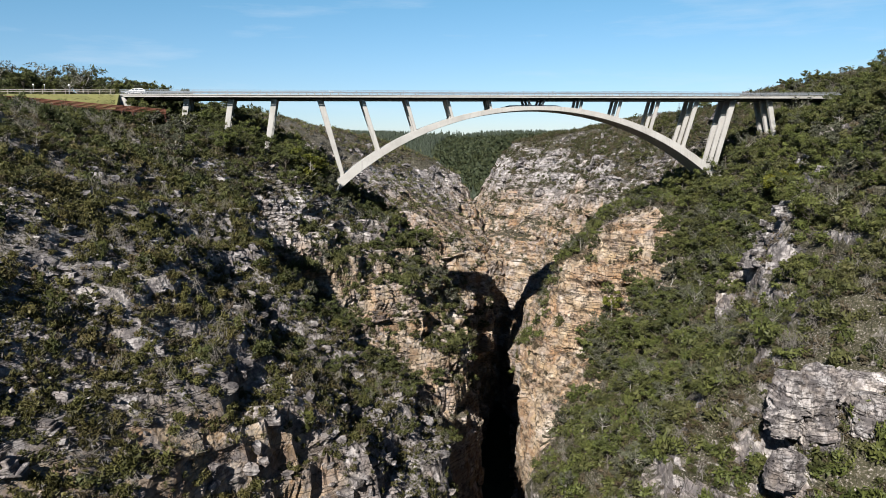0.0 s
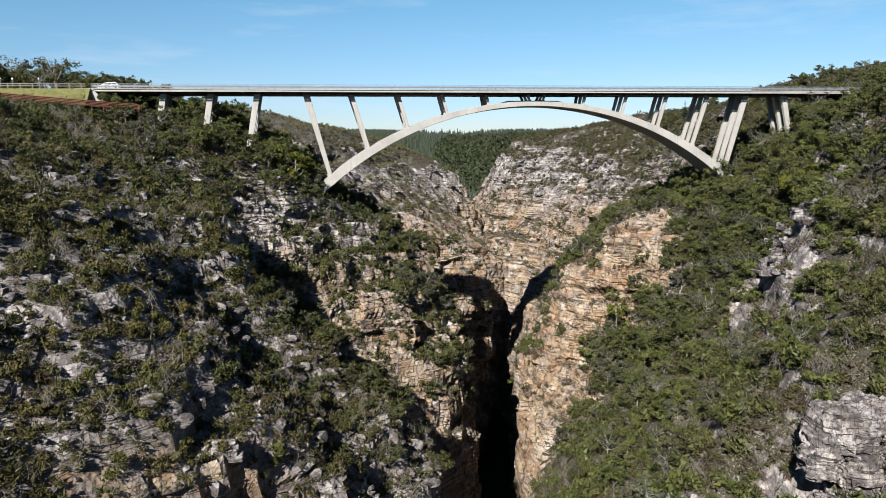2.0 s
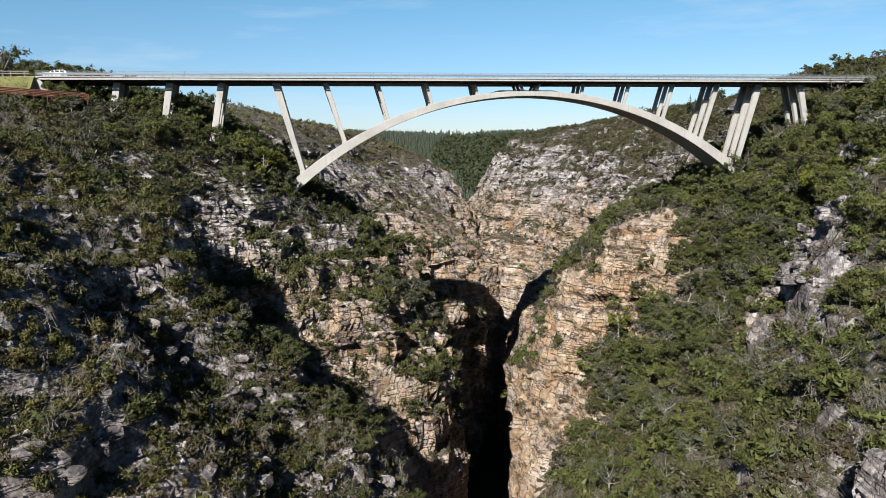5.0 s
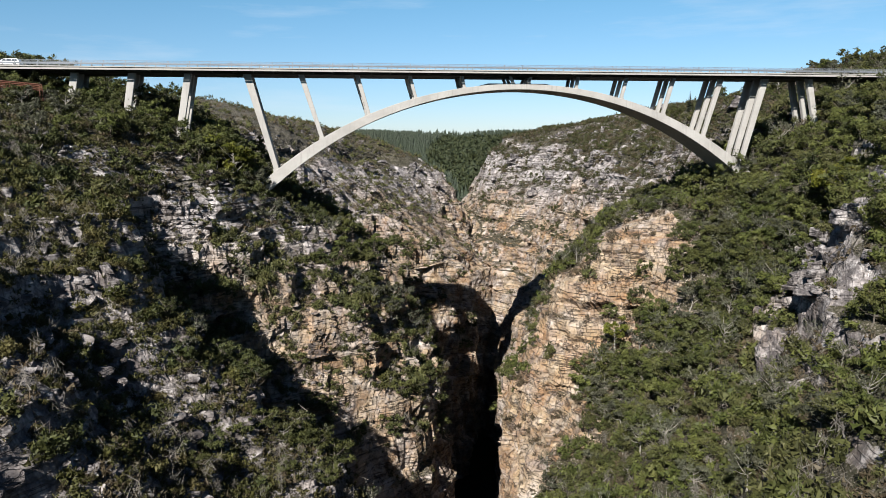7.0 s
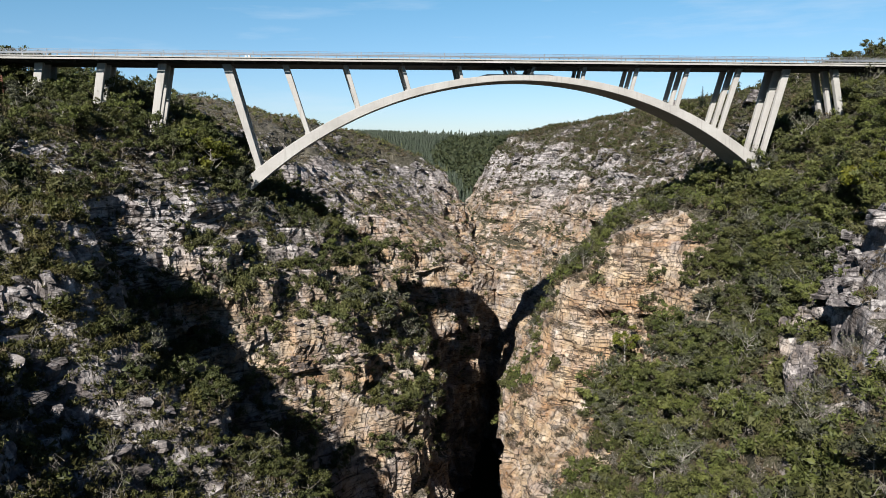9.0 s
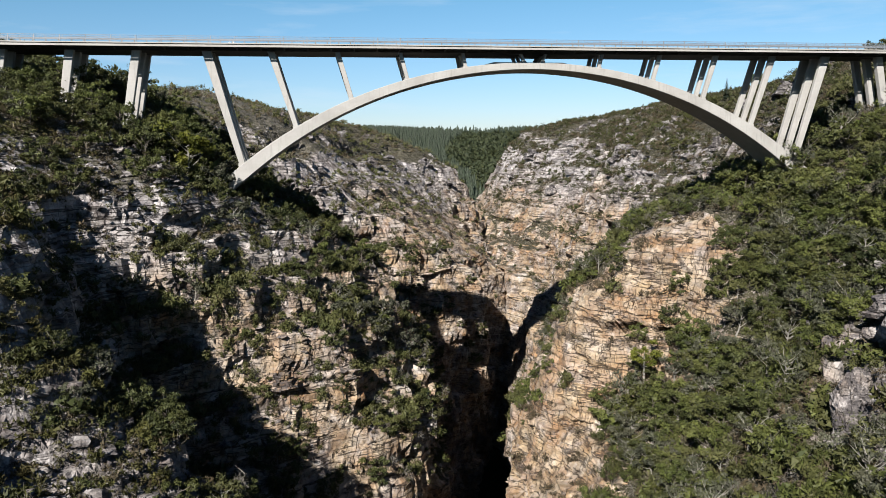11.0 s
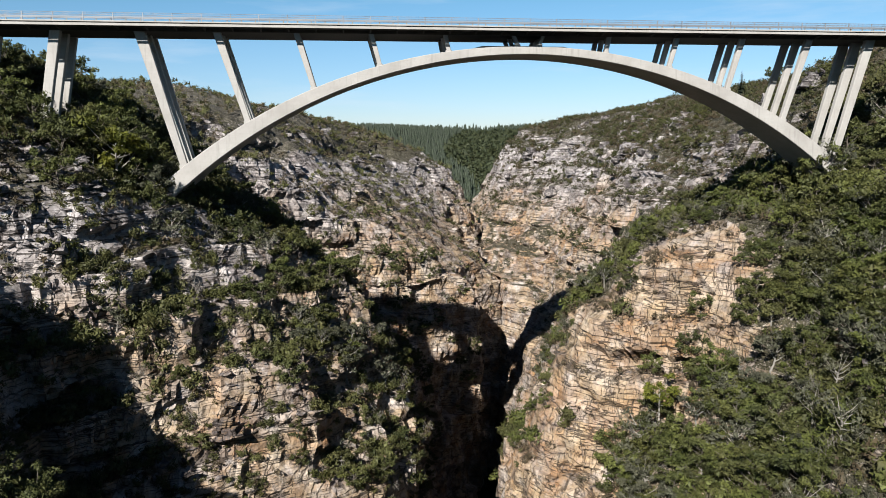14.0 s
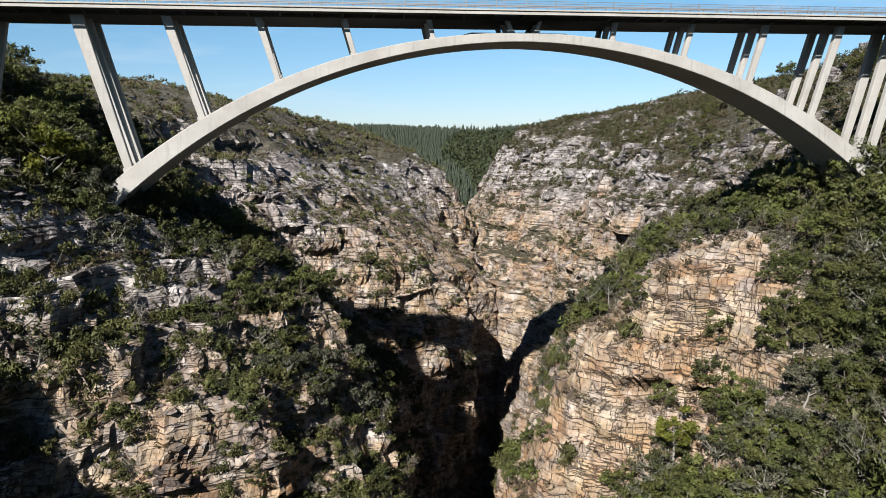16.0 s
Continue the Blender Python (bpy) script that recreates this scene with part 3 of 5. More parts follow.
    eased = blur_rows(np.swapaxes(blur_rows(np.swapaxes(chunk, 0, 1), 0.7), 0, 1), 0.7)
    fore = np.clip((-40 - p[..., 1]) / 15, 0.05, 0.6)
    chunk = chunk * (1 - fore) + eased * fore
    chunk = chunk * (1 - 0.35 * np.clip((-45 - p[..., 1]) / 10, 0, 1)) + 0.42 * fractal(p, 2.4, 2, 81)
    rise = terrace(p, 7.5, 0.4, 61) * 0.85 + terrace(p, 2.5, 0.45, 67) * (0.85 - 0.6 * away)
    p = p + out * (chunk * rocky * (0.35 + 0.65 * steep))[..., None]
    p[..., 2] += rise * rocky * (0.35 + 0.65 * steep)
    du, dv = np.gradient(p, axis=1), np.gradient(p, axis=0)
    real = np.cross(du, dv) * sign
    area = np.linalg.norm(real, axis=2)
    real /= area[..., None] + 1e-9
    grids[side] = (p, real, area, rocky)
    nr, nu = p.shape[:2]
    idx = np.arange(nr * nu).reshape(nr, nu)
    quads = np.stack((idx[:-1, :-1], idx[:-1, 1:], idx[1:, 1:], idx[1:, :-1]), -1).reshape(-1, 4)
    return p.reshape(-1, 3), quads[:, ::-1] if sign > 0 else quads, naked.ravel(), ochre_rock(p, side).ravel()


ground_of = {}
for side, sign, words in (("left", 1, "steep rocky gorge flank of pale quartzite ledges and scrub"), ("right", -1, "steep gorge flank with ochre cliffs and dense bush")):
    verts, quads, naked, ochre = flank_surface(side, sign)
    flank_mesh = mesh("gorge_flank", verts, quads, ROCK)
    flank_mesh.attributes.new("bare_rock", "FLOAT", "POINT").data.foreach_set("value", naked.astype(np.float32))
    flank_mesh.attributes.new("ochre_rock", "FLOAT", "POINT").data.foreach_set("value", ochre.astype(np.float32))
    ground_of[side] = tagged(new("ground_gorge_" + side, flank_mesh), words, "gorge slope", kind="structure")


def ground_at(side, x, y):
    """Height of a flank at a place."""
    p = grids[side][0]
    k = int(np.argmin(np.abs(p[:, 0, 1] - y)))
    rows = p[max(k - 2, 0):k + 3].reshape(-1, 3)
    d = (rows[:, 0] - x) ** 2 + (rows[:, 1] - y) ** 2
    return float(rows[np.argsort(d)[:6], 2].mean())

# ---- the country behind: valley, plantation slope and plateau up to the horizon ----
def country(x, y):
    """Height of the far ground."""
    p = np.stack((x, y, x * 0), -1)
    along = y - 212.0
    axis = 25 + 0.155 * along + 26 * np.sin(along / 190.0)
    off = np.abs(x - axis)
    leftside = x < axis
    plateau = np.where(y < 235, 22.0, -9 + 0.0265 * y) + 4 * fractal(p, 420, 3, 71)
    plateau = np.minimum(plateau, 74)
    floor = -52 + np.clip((along - 250) / 1100, 0, 1) ** 1.3 * 86
    width = np.where(leftside, 210.0, 240.0) * (0.8 + 0.3 * smooth_noise(p, 260, 77))
    rise = np.clip((off - 12) / width, 0, 1)
    rise = rise * rise * (3 - 2 * rise)
    z = floor + np.maximum(plateau - floor, 0) * rise
    z = np.where(y < 212, plateau, z)
    # below the modelled gorge the sheet lies deep
    inside = np.clip(1 - np.maximum(np.abs(x - 10) - 330, 0) / 60, 0, 1) * np.clip(1 - np.maximum(y - 235, 0) / 35, 0, 1) * np.clip(1 - np.maximum(-215 - y, 0) / 30, 0, 1)
    return z * (1 - inside) + np.minimum(z, -130) * inside


axis_x = np.concatenate((-np.geomspace(4200, 260, 46), np.linspace(-250, 420, 95), np.geomspace(430, 4200, 44)))
axis_y = np.concatenate((-np.geomspace(2600, 300, 20), np.linspace(-280, 190, 30), np.linspace(200, 1500, 170), np.geomspace(1510, 4700, 60)))
gx, gy = np.meshgrid(axis_x, axis_y)
gz = country(gx, gy)
idx = np.arange(gx.size).reshape(gx.shape)
quads = np.stack((idx[:-1, :-1], idx[:-1, 1:], idx[1:, 1:], idx[1:, :-1]), -1).reshape(-1, 4)
tagged(new("ground", mesh("far_country", np.stack((gx, gy, gz), -1).reshape(-1, 3), quads, FAR_GROUND)), "rolling dark green plateau and valley reaching the horizon", "ground", kind="structure")

# ---- things: helpers ----
def bm_mesh(name, bm, mat):
    me = bpy.data.meshes.new(name)
    bm.normal_update()
    bm.to_mesh(me)
    bm.free()
    me.materials.append(mat)
    return me


def part(name, bm, material, parent, label=""):
    """One mesh object under a thing or a part."""
    ob = new(name, bm_mesh(name, bm, material) if isinstance(bm, bmesh.types.BMesh) else bm)
    ob.parent = parent
    if label:
        ob["label"] = label
    return ob


def thing(name, label, category, where=(0, 0, 0), group="", kind=""):
    ob = new(name)
    ob.location = where
    return tagged(ob, label, category, group, kind)


def box(bm, lo, hi, bevel=0.0):
    """A box between two corners, its edges bevelled."""
    made = bmesh.ops.create_cube(bm, size=1.0)["verts"]
    for v in made:
        v.co = Vector([lo[i] + (v.co[i] + 0.5) * (hi[i] - lo[i]) for i in range(3)])
    if bevel:
        edges = list({e for v in made for e in v.link_edges})
        bmesh.ops.bevel(bm, geom=edges, offset=bevel, segments=1, affect="EDGES", profile=0.5)
    return bm


def prism(bm, bottom, top):
    """A solid between two rings of equal length."""
    lo = [bm.verts.new(v) for v in bottom]
    hi = [bm.verts.new(v) for v in top]
    n = len(lo)
    bm.faces.new(lo[::-1])
    bm.faces.new(hi)
    for i in range(n):
        bm.faces.new((lo[i], lo[(i + 1) % n], hi[(i + 1) % n], hi[i]))
    return bm


def tube(bm, points, radii, sides=6):
    """A tapered tube along points."""
    rings = []
    for i, p in enumerate(points):
        ahead = (Vector(points[min(i + 1, len(points) - 1)]) - Vector(points[max(i - 1, 0)])).normalized()
        turn = ahead.to_track_quat("Z", "Y").to_matrix()
        rings.append([bm.verts.new(Vector(p) + turn @ Vector((radii[i] * math.cos(2 * math.pi * k / sides), radii[i] * math.sin(2 * math.pi * k / sides), 0))) for k in range(sides)])
    for a, b in zip(rings, rings[1:]):
        for k in range(sides):
            bm.faces.new((a[k], a[(k + 1) % sides], b[(k + 1) % sides], b[k]))
    bm.faces.new(rings[0][::-1])
    bm.faces.new(rings[-1])
    return bm


# ---- the arch bridge ----
DECK_L, DECK_R = -98.5, 84.0
EDGE = -3.0          # front edge of the deck
WIDE = 12.0          # deck width
ROWS_OF_COLUMNS = (0.0, 3.0, 6.0)


def extrados(x):
    return 16.85 - 0.0060 * x * x - 4.2e-7 * x ** 4


def arch_depth(x):
    return 1.12 + 0.98 * (abs(x) / 46) ** 1.5


bridge = thing("arch_bridge", "long pale concrete arch road bridge spanning the gorge", "bridge", (0, 0, 0))

bm = bmesh.new()
ring = []
count = 72
for i in range(count + 1):
    x = -54.5 + 109.0 * i / count
    slope = -2 * 0.0060 * x - 4 * 4.2e-7 * x ** 3
    nx, nz = -slope / math.hypot(1, slope), 1 / math.hypot(1, slope)
    z, t = extrados(x), arch_depth(x)
    y0, y1 = -0.55, 6.75
    flare = 0.5 * (abs(x) / 50) ** 2
    corners = []
    for y, d in ((y0 - flare, 0.07), (y0 - flare + 0.07, 0), (y1 + flare - 0.07, 0), (y1 + flare, 0.07), (y1 + flare, t - 0.07), (y1 + flare - 0.07, t), (y0 - flare + 0.07, t), (y0 - flare, t - 0.07)):
        corners.append(bm.verts.new((x - nx * d, y, z - nz * d)))
    ring.append(corners)
for a, c in zip(ring, ring[1:]):
    for k in range(8):
        bm.faces.new((a[k], a[(k + 1) % 8], c[(k + 1) % 8], c[k]))
bm.faces.new(ring[0])
bm.faces.new(ring[-1][::-1])
bmesh.ops.recalc_face_normals(bm, faces=bm.faces)
part("arch", bm, CONCRETE, bridge, "broad smooth pale concrete arch")

bm = bmesh.new()
prism(bm, [(-9.8, 1.2, extrados(9.8) - 0.1), (8.6, 1.2, extrados(8.6) - 0.1), (8.6, 6.2, extrados(8.6) - 0.1), (-9.8, 6.2, extrados(9.8) - 0.1)],
      [(-6.5, 1.2, 17.05), (5.6, 1.2, 17.05), (5.6, 6.2, 17.05), (-6.5, 6.2, 17.05)])
part("crown_pad", bm, CONCRETE, bridge)

for sx in (-1, 1):
    bm = bmesh.new()
    lo = [(sx * 51.5, -1.6, -11), (sx * 58, -1.6, -11), (sx * 58, 7.8, -11), (sx * 51.5, 7.8, -11)]
    hi = [(sx * 52.2, -1.2, -4.6), (sx * 55.5, -1.2, -4.2), (sx * 55.5, 7.4, -4.2), (sx * 52.2, 7.4, -4.6)]
    prism(bm, lo, hi)
    bmesh.ops.recalc_face_normals(bm, faces=bm.faces)
    part("abutment_block", bm, CONCRETE, bridge)


def column(foot, top, wide_foot, wide_top, deep):
    """A raking column, tapered, with a plinth at its foot."""
    bm = bmesh.new()
    (xf, yf, zf), (xt, yt, zt) = foot, top

    def outline(x, y, z, w, d):
        c = 0.06
        return [(x - w + c, y - d, z), (x + w - c, y - d, z), (x + w, y - d + c, z), (x + w, y + d - c, z), (x + w - c, y + d, z), (x - w + c, y + d, z), (x - w, y + d - c, z), (x - w, y - d + c, z)]

    prism(bm, outline(xf, yf, zf, wide_foot / 2, deep / 2), outline(xt, yt, zt, wide_top / 2, deep / 2))
    prism(bm, outline(xf, yf, zf - 0.35, wide_foot / 2 + 0.12, deep / 2 + 0.1), outline(xf + (xt - xf) * 0.22 / max(zt - zf, 0.3), yf, zf + 0.22, wide_foot / 2 + 0.12, deep / 2 + 0.1))
    bmesh.ops.recalc_face_normals(bm, faces=bm.faces)
    return bm


SOFFIT = 18.28
# foot x, top x, width at foot, width at top
for xf, xt, wf, wt in ((48.8, 53.7, 1.0, 1.5), (39.9, 43.6, 0.82, 1.1), (30.7, 32.9, 0.7, 0.86), (21.4, 22.6, 0.6, 0.7), (11.6, 12.1, 0.58, 0.62), (1.55, 2.2, 0.5, 0.55)):
    for sx in (-1, 1):
        for y in ROWS_OF_COLUMNS:
            zf = max(extrados(xf), 17.0 if xf < 3 else -99)
            part("column", column((sx * xf, y, zf - 0.05), (sx * xt, y, SOFFIT + 0.1), wf, wt, 0.8), CONCRETE, bridge)
# piers on the banks
for xt, xf, zf in ((-84.4, -86.2, 8.0), (-74.4, -76.6, 6.0), (-64.4, -66.9, 5.0), (63.9, 66.4, 7.0), (74.0, 75.8, 10.0)):
    for y in ROWS_OF_COLUMNS:
        part("pier", column((xf, y, zf), (xt, y, SOFFIT + 0.1), 1.2, 1.35, 0.9), CONCRETE, bridge)

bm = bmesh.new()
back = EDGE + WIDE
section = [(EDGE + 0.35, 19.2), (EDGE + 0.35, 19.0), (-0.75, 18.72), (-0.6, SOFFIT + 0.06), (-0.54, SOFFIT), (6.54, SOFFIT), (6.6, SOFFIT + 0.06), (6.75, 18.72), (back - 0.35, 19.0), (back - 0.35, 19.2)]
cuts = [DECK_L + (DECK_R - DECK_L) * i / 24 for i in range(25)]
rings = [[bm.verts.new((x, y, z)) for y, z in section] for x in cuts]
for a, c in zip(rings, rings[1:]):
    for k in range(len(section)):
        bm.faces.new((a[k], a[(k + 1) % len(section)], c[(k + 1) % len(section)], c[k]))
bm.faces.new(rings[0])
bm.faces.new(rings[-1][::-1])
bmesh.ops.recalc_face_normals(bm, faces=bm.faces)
part("deck_girder", bm, SHADED_CONCRETE, bridge, "concrete deck girder darkened to stand for the shade under the deck")

bm = bmesh.new()
box(bm, (DECK_L, EDGE + 1.6, 19.2), (DECK_R, back - 1.6, 19.28), 0.02)
part("carriageway", bm, ASPHALT, bridge, "dark asphalt roadway")

for y0, y1 in ((EDGE, EDGE + 0.12), (back - 0.12, back)):
    bm = bmesh.new()
    box(bm, (DECK_L, y0, 18.6), (DECK_R, y1, 18.93), 0.02)
    part("fascia_beam", bm, CONCRETE, bridge, "pale fascia beam")
    bm = bmesh.new()
    box(bm, (DECK_L, y0 - 0.02, 19.06), (DECK_R, y1 + 0.25, 19.24), 0.02)
    part("kerb", bm, CONCRETE, bridge)
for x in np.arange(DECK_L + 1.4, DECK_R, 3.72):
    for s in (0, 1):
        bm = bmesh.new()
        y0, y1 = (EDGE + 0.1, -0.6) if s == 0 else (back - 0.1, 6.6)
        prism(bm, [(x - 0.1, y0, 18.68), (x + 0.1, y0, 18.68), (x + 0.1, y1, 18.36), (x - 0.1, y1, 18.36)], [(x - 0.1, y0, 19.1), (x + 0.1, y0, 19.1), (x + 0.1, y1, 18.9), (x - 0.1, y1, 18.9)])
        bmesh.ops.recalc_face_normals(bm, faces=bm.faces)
        part("bracket", bm, SHADED_CONCRETE, bridge)


def railing(y, face):
    """Posts every 3.72 m, three rails, and a guard rail on dark posts behind."""
    fence = thing("bridge_railing", "pale grey metal railing along the bridge deck edge", "railing", (0, y, 19.24), "railings of the bridge")
    post_me = bm_mesh("post", box(bmesh.new(), (-0.06, -0.05, 0), (0.06, 0.05, 1.06), 0.01), RAIL_METAL)
    for x in np.arange(DECK_L + 1.4, DECK_R, 3.72):
        ob = part("post", post_me, RAIL_METAL, fence)
        ob.location = (x, 0, 0)
    for z in (0.42, 0.72, 1.02):
        part("rail", box(bmesh.new(), (DECK_L, -0.035, z - 0.025), (DECK_R, 0.035, z + 0.025), 0.01), RAIL_METAL, fence)
    bars = np.arange(DECK_L + 0.1, DECK_R, 0.13)
    corner = np.array([(-0.011, -0.011, 0.1), (0.011, -0.011, 0.1), (0.011, 0.011, 0.1), (-0.011, 0.011, 0.1), (-0.011, -0.011, 1.0), (0.011, -0.011, 1.0), (0.011, 0.011, 1.0), (-0.011, 0.011, 1.0)])
    sides = np.array([(0, 1, 5, 4), (1, 2, 6, 5), (2, 3, 7, 6), (3, 0, 4, 7)])
    verts = (corner[None] + np.stack((bars, bars * 0, bars * 0), -1)[:, None]).reshape(-1, 3)
    faces = (sides[None] + 8 * np.arange(len(bars))[:, None, None]).reshape(-1, 4)
    tagged(part("mesh_infill", mesh("mesh_infill", verts, faces, RAIL_METAL), None, fence, "fine upright wires"), kind="stuff")
    guard = thing("guard_rail", "low steel crash barrier on short dark posts", "guard rail", (0, y + face * 1.2, 19.28), "guard rails of the bridge")
    stub_me = bm_mesh("post", box(bmesh.new(), (-0.07, -0.06, -0.05), (0.07, 0.06, 0.72), 0.01), GREY_WOOD)
    for x in np.arange(DECK_L + 0.8, DECK_R, 1.86):
        ob = part("post", stub_me, GREY_WOOD, guard)
        ob.location = (x, 0, 0)
    bm = bmesh.new()
    for z in (0.45, 0.62):
        box(bm, (DECK_L, -face * 0.09 - 0.03, z - 0.07), (DECK_R, -face * 0.09 + 0.03, z + 0.07), 0.03)
    box(bm, (DECK_L, -face * 0.07 - 0.012, 0.44), (DECK_R, -face * 0.07 + 0.012, 0.66))
    part("beam", bm, RAIL_METAL, guard, "corrugated steel beam")
    return fence


railing(EDGE + 0.12, 1)
railing(back - 0.12, -1)

# ---- plants: leaf clumps ----
rng = np.random.default_rng(7)


def clump(count, radii, leaf, lumps, upright=0.0, hollow=0.55, seed=0, core=0.1, facing=0.9):
    """Leaves as an (n, 3, 3) array of blades, set in a shell of several lumps round a core of larger ones; the foot is at z = 0."""
    r = np.random.default_rng(seed)
    centre = r.normal(size=(lumps, 3))
    centre /= np.linalg.norm(centre, axis=1, keepdims=True)
    centre *= r.uniform(0.25, 0.62, (lumps, 1))
    size = r.uniform(0.34, 0.6, lumps)
    which = r.integers(0, lumps, count)
    inner = r.random(count) < core
    d = r.normal(size=(count, 3))
    d /= np.linalg.norm(d, axis=1, keepdims=True)
    at = centre[which] + d * (size[which] * np.where(inner, r.uniform(0.0, 0.5, count), r.uniform(hollow, 1.05, count)))[:, None]
    at = at * np.array(radii)
    at[:, 2] += radii[2] * 0.85
    at[:, 2] = np.maximum(at[:, 2], 0.03)
    out = d * facing + r.normal(size=(count, 3)) * (1 - 0.7 * facing)
    a = np.cross(out, r.normal(size=(count, 3))) * (1 - upright)
    a /= np.linalg.norm(a, axis=1, keepdims=True) + 1e-9
    a = a + np.array((0, 0, 1.4)) * upright + d * 0.3
    a /= np.linalg.norm(a, axis=1, keepdims=True)
    b = np.cross(a, out)
    b /= np.linalg.norm(b, axis=1, keepdims=True) + 1e-9
    s = leaf * r.uniform(0.6, 1.4, (count, 1)) * np.where(inner, 1.7, 1.0)[:, None]
    w = s * r.uniform(0.42, 0.78, (count, 1)) * (1 - 0.55 * upright)
    c = r.uniform(-0.25, 0.25, (count, 1)) * s
    nrm = np.cross(a, b) * c
    return np.stack((at - a * s * 0.55 + b * w * 0.55, at - a * s * 0.45 - b * w * 0.55 + nrm, at + a * s * 0.75), 1)


def spread(name, template_list, spots, sizes, mat, label, category, stretch=None):
    """ONE mesh of many small plants, a template for each spot, turned and scaled."""
    if not len(spots):
        return None
    quads = []
    kind = rng.integers(0, len(template_list), len(spots))
    for k, tpl in enumerate(template_list):
        mine = np.nonzero(kind == k)[0]
        if not len(mine):
            continue
        ang = rng.uniform(0, 2 * np.pi, len(mine))
        ca, sa = np.cos(ang)[:, None, None], np.sin(ang)[:, None, None]
        tall = (rng.uniform(0.75, 1.3, len(mine)) if stretch is None else np.full(len(mine), stretch))[:, None, None]
        sz = sizes[mine][:, None, None]
        x, y, z = tpl[None, ..., 0], tpl[None, ..., 1], tpl[None, ..., 2]
        q = np.stack(((x * ca - y * sa) * sz, (x * sa + y * ca) * sz, z * sz * tall), -1) + spots[mine][:, None, None, :]
        quads.append(q.reshape(-1, 3, 3))
    verts = np.concatenate(quads).reshape(-1, 3)
    faces = np.arange(len(verts)).reshape(-1, 3)
    return tagged(new(name, mesh(name, verts, faces, mat)), label, category, kind="stuff")


def scatter(side, count, weight):
    """Spots on a flank, by a weight of place, normal and rockiness."""
    p, n, area, rocky = grids[side]
    w = np.clip(weight(p, n, rocky), 0, None) * area
    w[-1], w[:, -1] = 0, 0
    flat = w.ravel() / w.sum()
    pick = np.searchsorted(np.cumsum(flat), rng.random(count))
    pick = np.minimum(pick, flat.size - 1)
    return p.reshape(-1, 3)[pick], n.reshape(-1, 3)[pick]


SHRUBS = [clump(140, (1.0, 1.0, 0.85), 0.23, 8, 0.25, seed=s, core=0.13) for s in range(6)]
HILL = [clump(44, (1.0, 1.0, 0.65), 0.25, 6, 0.4, 0.3, seed=80 + s) for s in range(5)]
HEATH = [clump(36, (1.0, 1.0, 0.75), 0.32, 6, 0.5, 0.25, seed=20 + s) for s in range(5)]
TWIGS = [clump(40, (0.9, 0.9, 1.0), 0.55, 4, 0.7, 0.1, seed=40 + s, core=0.0, facing=0.2) for s in range(3)]
for tpl in TWIGS:
    tpl[:, 1] = tpl[:, 0] + (tpl[:, 1] - tpl[:, 0]) * 0.13


def ledge(n):
    return np.clip((n[..., 2] - 0.3) * 2.2, 0.06, 1)


def near(p, lo=-128, hi=30):
    seen = p[..., 0] > -93 + 0.33 * np.minimum(p[..., 1] + 70, 0) - 0.55 * np.maximum(p[..., 1] + 70, 0)
    return window(p[..., 1], lo, hi, 6) * window(p[..., 2], -58, 60, 8) * window(p[..., 0], -135, 105, 8) * seen


def behind(p):
    return window(p[..., 1], 26, 225, 10) * window(p[..., 2], -50, 60, 8) * window(p[..., 0], -120, 125, 10)


def open_block(p):
    """0 on the bare lit front of the left buttress, 1 round it."""
    return 1 - 0.72 * window(p[..., 1], -26, -7, 4) * window(p[..., 2], -40, -4.5, 3) * window(p[..., 0], -78, -22, 4) * patchy(p, 7, 241, 0.35)


def patchy(p, scale, seed, bias=0.0):
    return np.clip(0.5 + bias + 1.6 * fractal(p, scale, 2, seed), 0.02, 1)


# left flank
spots, _ = scatter("left", 16000, lambda p, n, r: near(p) * open_block(p) * (0.1 + ledge(n)) * patchy(p, 16, 101, 0.05))
spread("heath_scrub", HEATH, spots, rng.uniform(0.4, 1.0, len(spots)), LEAF_HEATH, "low yellow-olive heath bushes between pale rock ledges", "scrub")
spots, _ = scatter("left", 1700, lambda p, n, r: near(p) * open_block(p) * (1 - 0.75 * window(p[..., 1], -140, -42, 10)) * ledge(n) * patchy(p, 20, 107, -0.1) * np.clip(1.3 + p[..., 2] / 30, 0.5, 2.2))
spread("dark_scrub", SHRUBS, spots, 0.6 + 1.4 * rng.random(len(spots)) ** 1.6, LEAF_DARK, "dark green shrubs on the rocky slope", "scrub")
spots, _ = scatter("left", 3000, lambda p, n, r: near(p) * ledge(n) * patchy(p, 14, 109, -0.2))
spread("dry_scrub", HEATH, spots, rng.uniform(0.5, 1.1, len(spots)), LEAF_DRY, "dry brown heath on the rocky slope", "scrub")
spots, _ = scatter("left", 1500, lambda p, n, r: window(p[..., 1], -124, -38, 6) * near(p) * ledge(n) * patchy(p, 11, 247, 0.05) * window(p[..., 2], -34, 8, 6))
spread("heath_bushes", SHRUBS, spots, 0.45 + 0.8 * rng.random(len(spots)) ** 1.6, LEAF_HEATH, "rounded yellow-olive heath bushes on the stony slope", "bush")
spots, _ = scatter("left", 800, lambda p, n, r: near(p) * ledge(n) * patchy(p, 12, 113, -0.2))
spread("bare_bushes", TWIGS, spots, rng.uniform(0.8, 1.9, len(spots)), TWIG, "leafless grey bushes on the slope", "bush")


spots, _ = scatter("left", 1500, lambda p, n, r: window(p[..., 1], -30, 46, 4) * window(p[..., 0], -80, -16, 4) * window(p[..., 2], -52, -2, 4) * (0.15 + ledge(n)) * patchy(p, 8, 243))
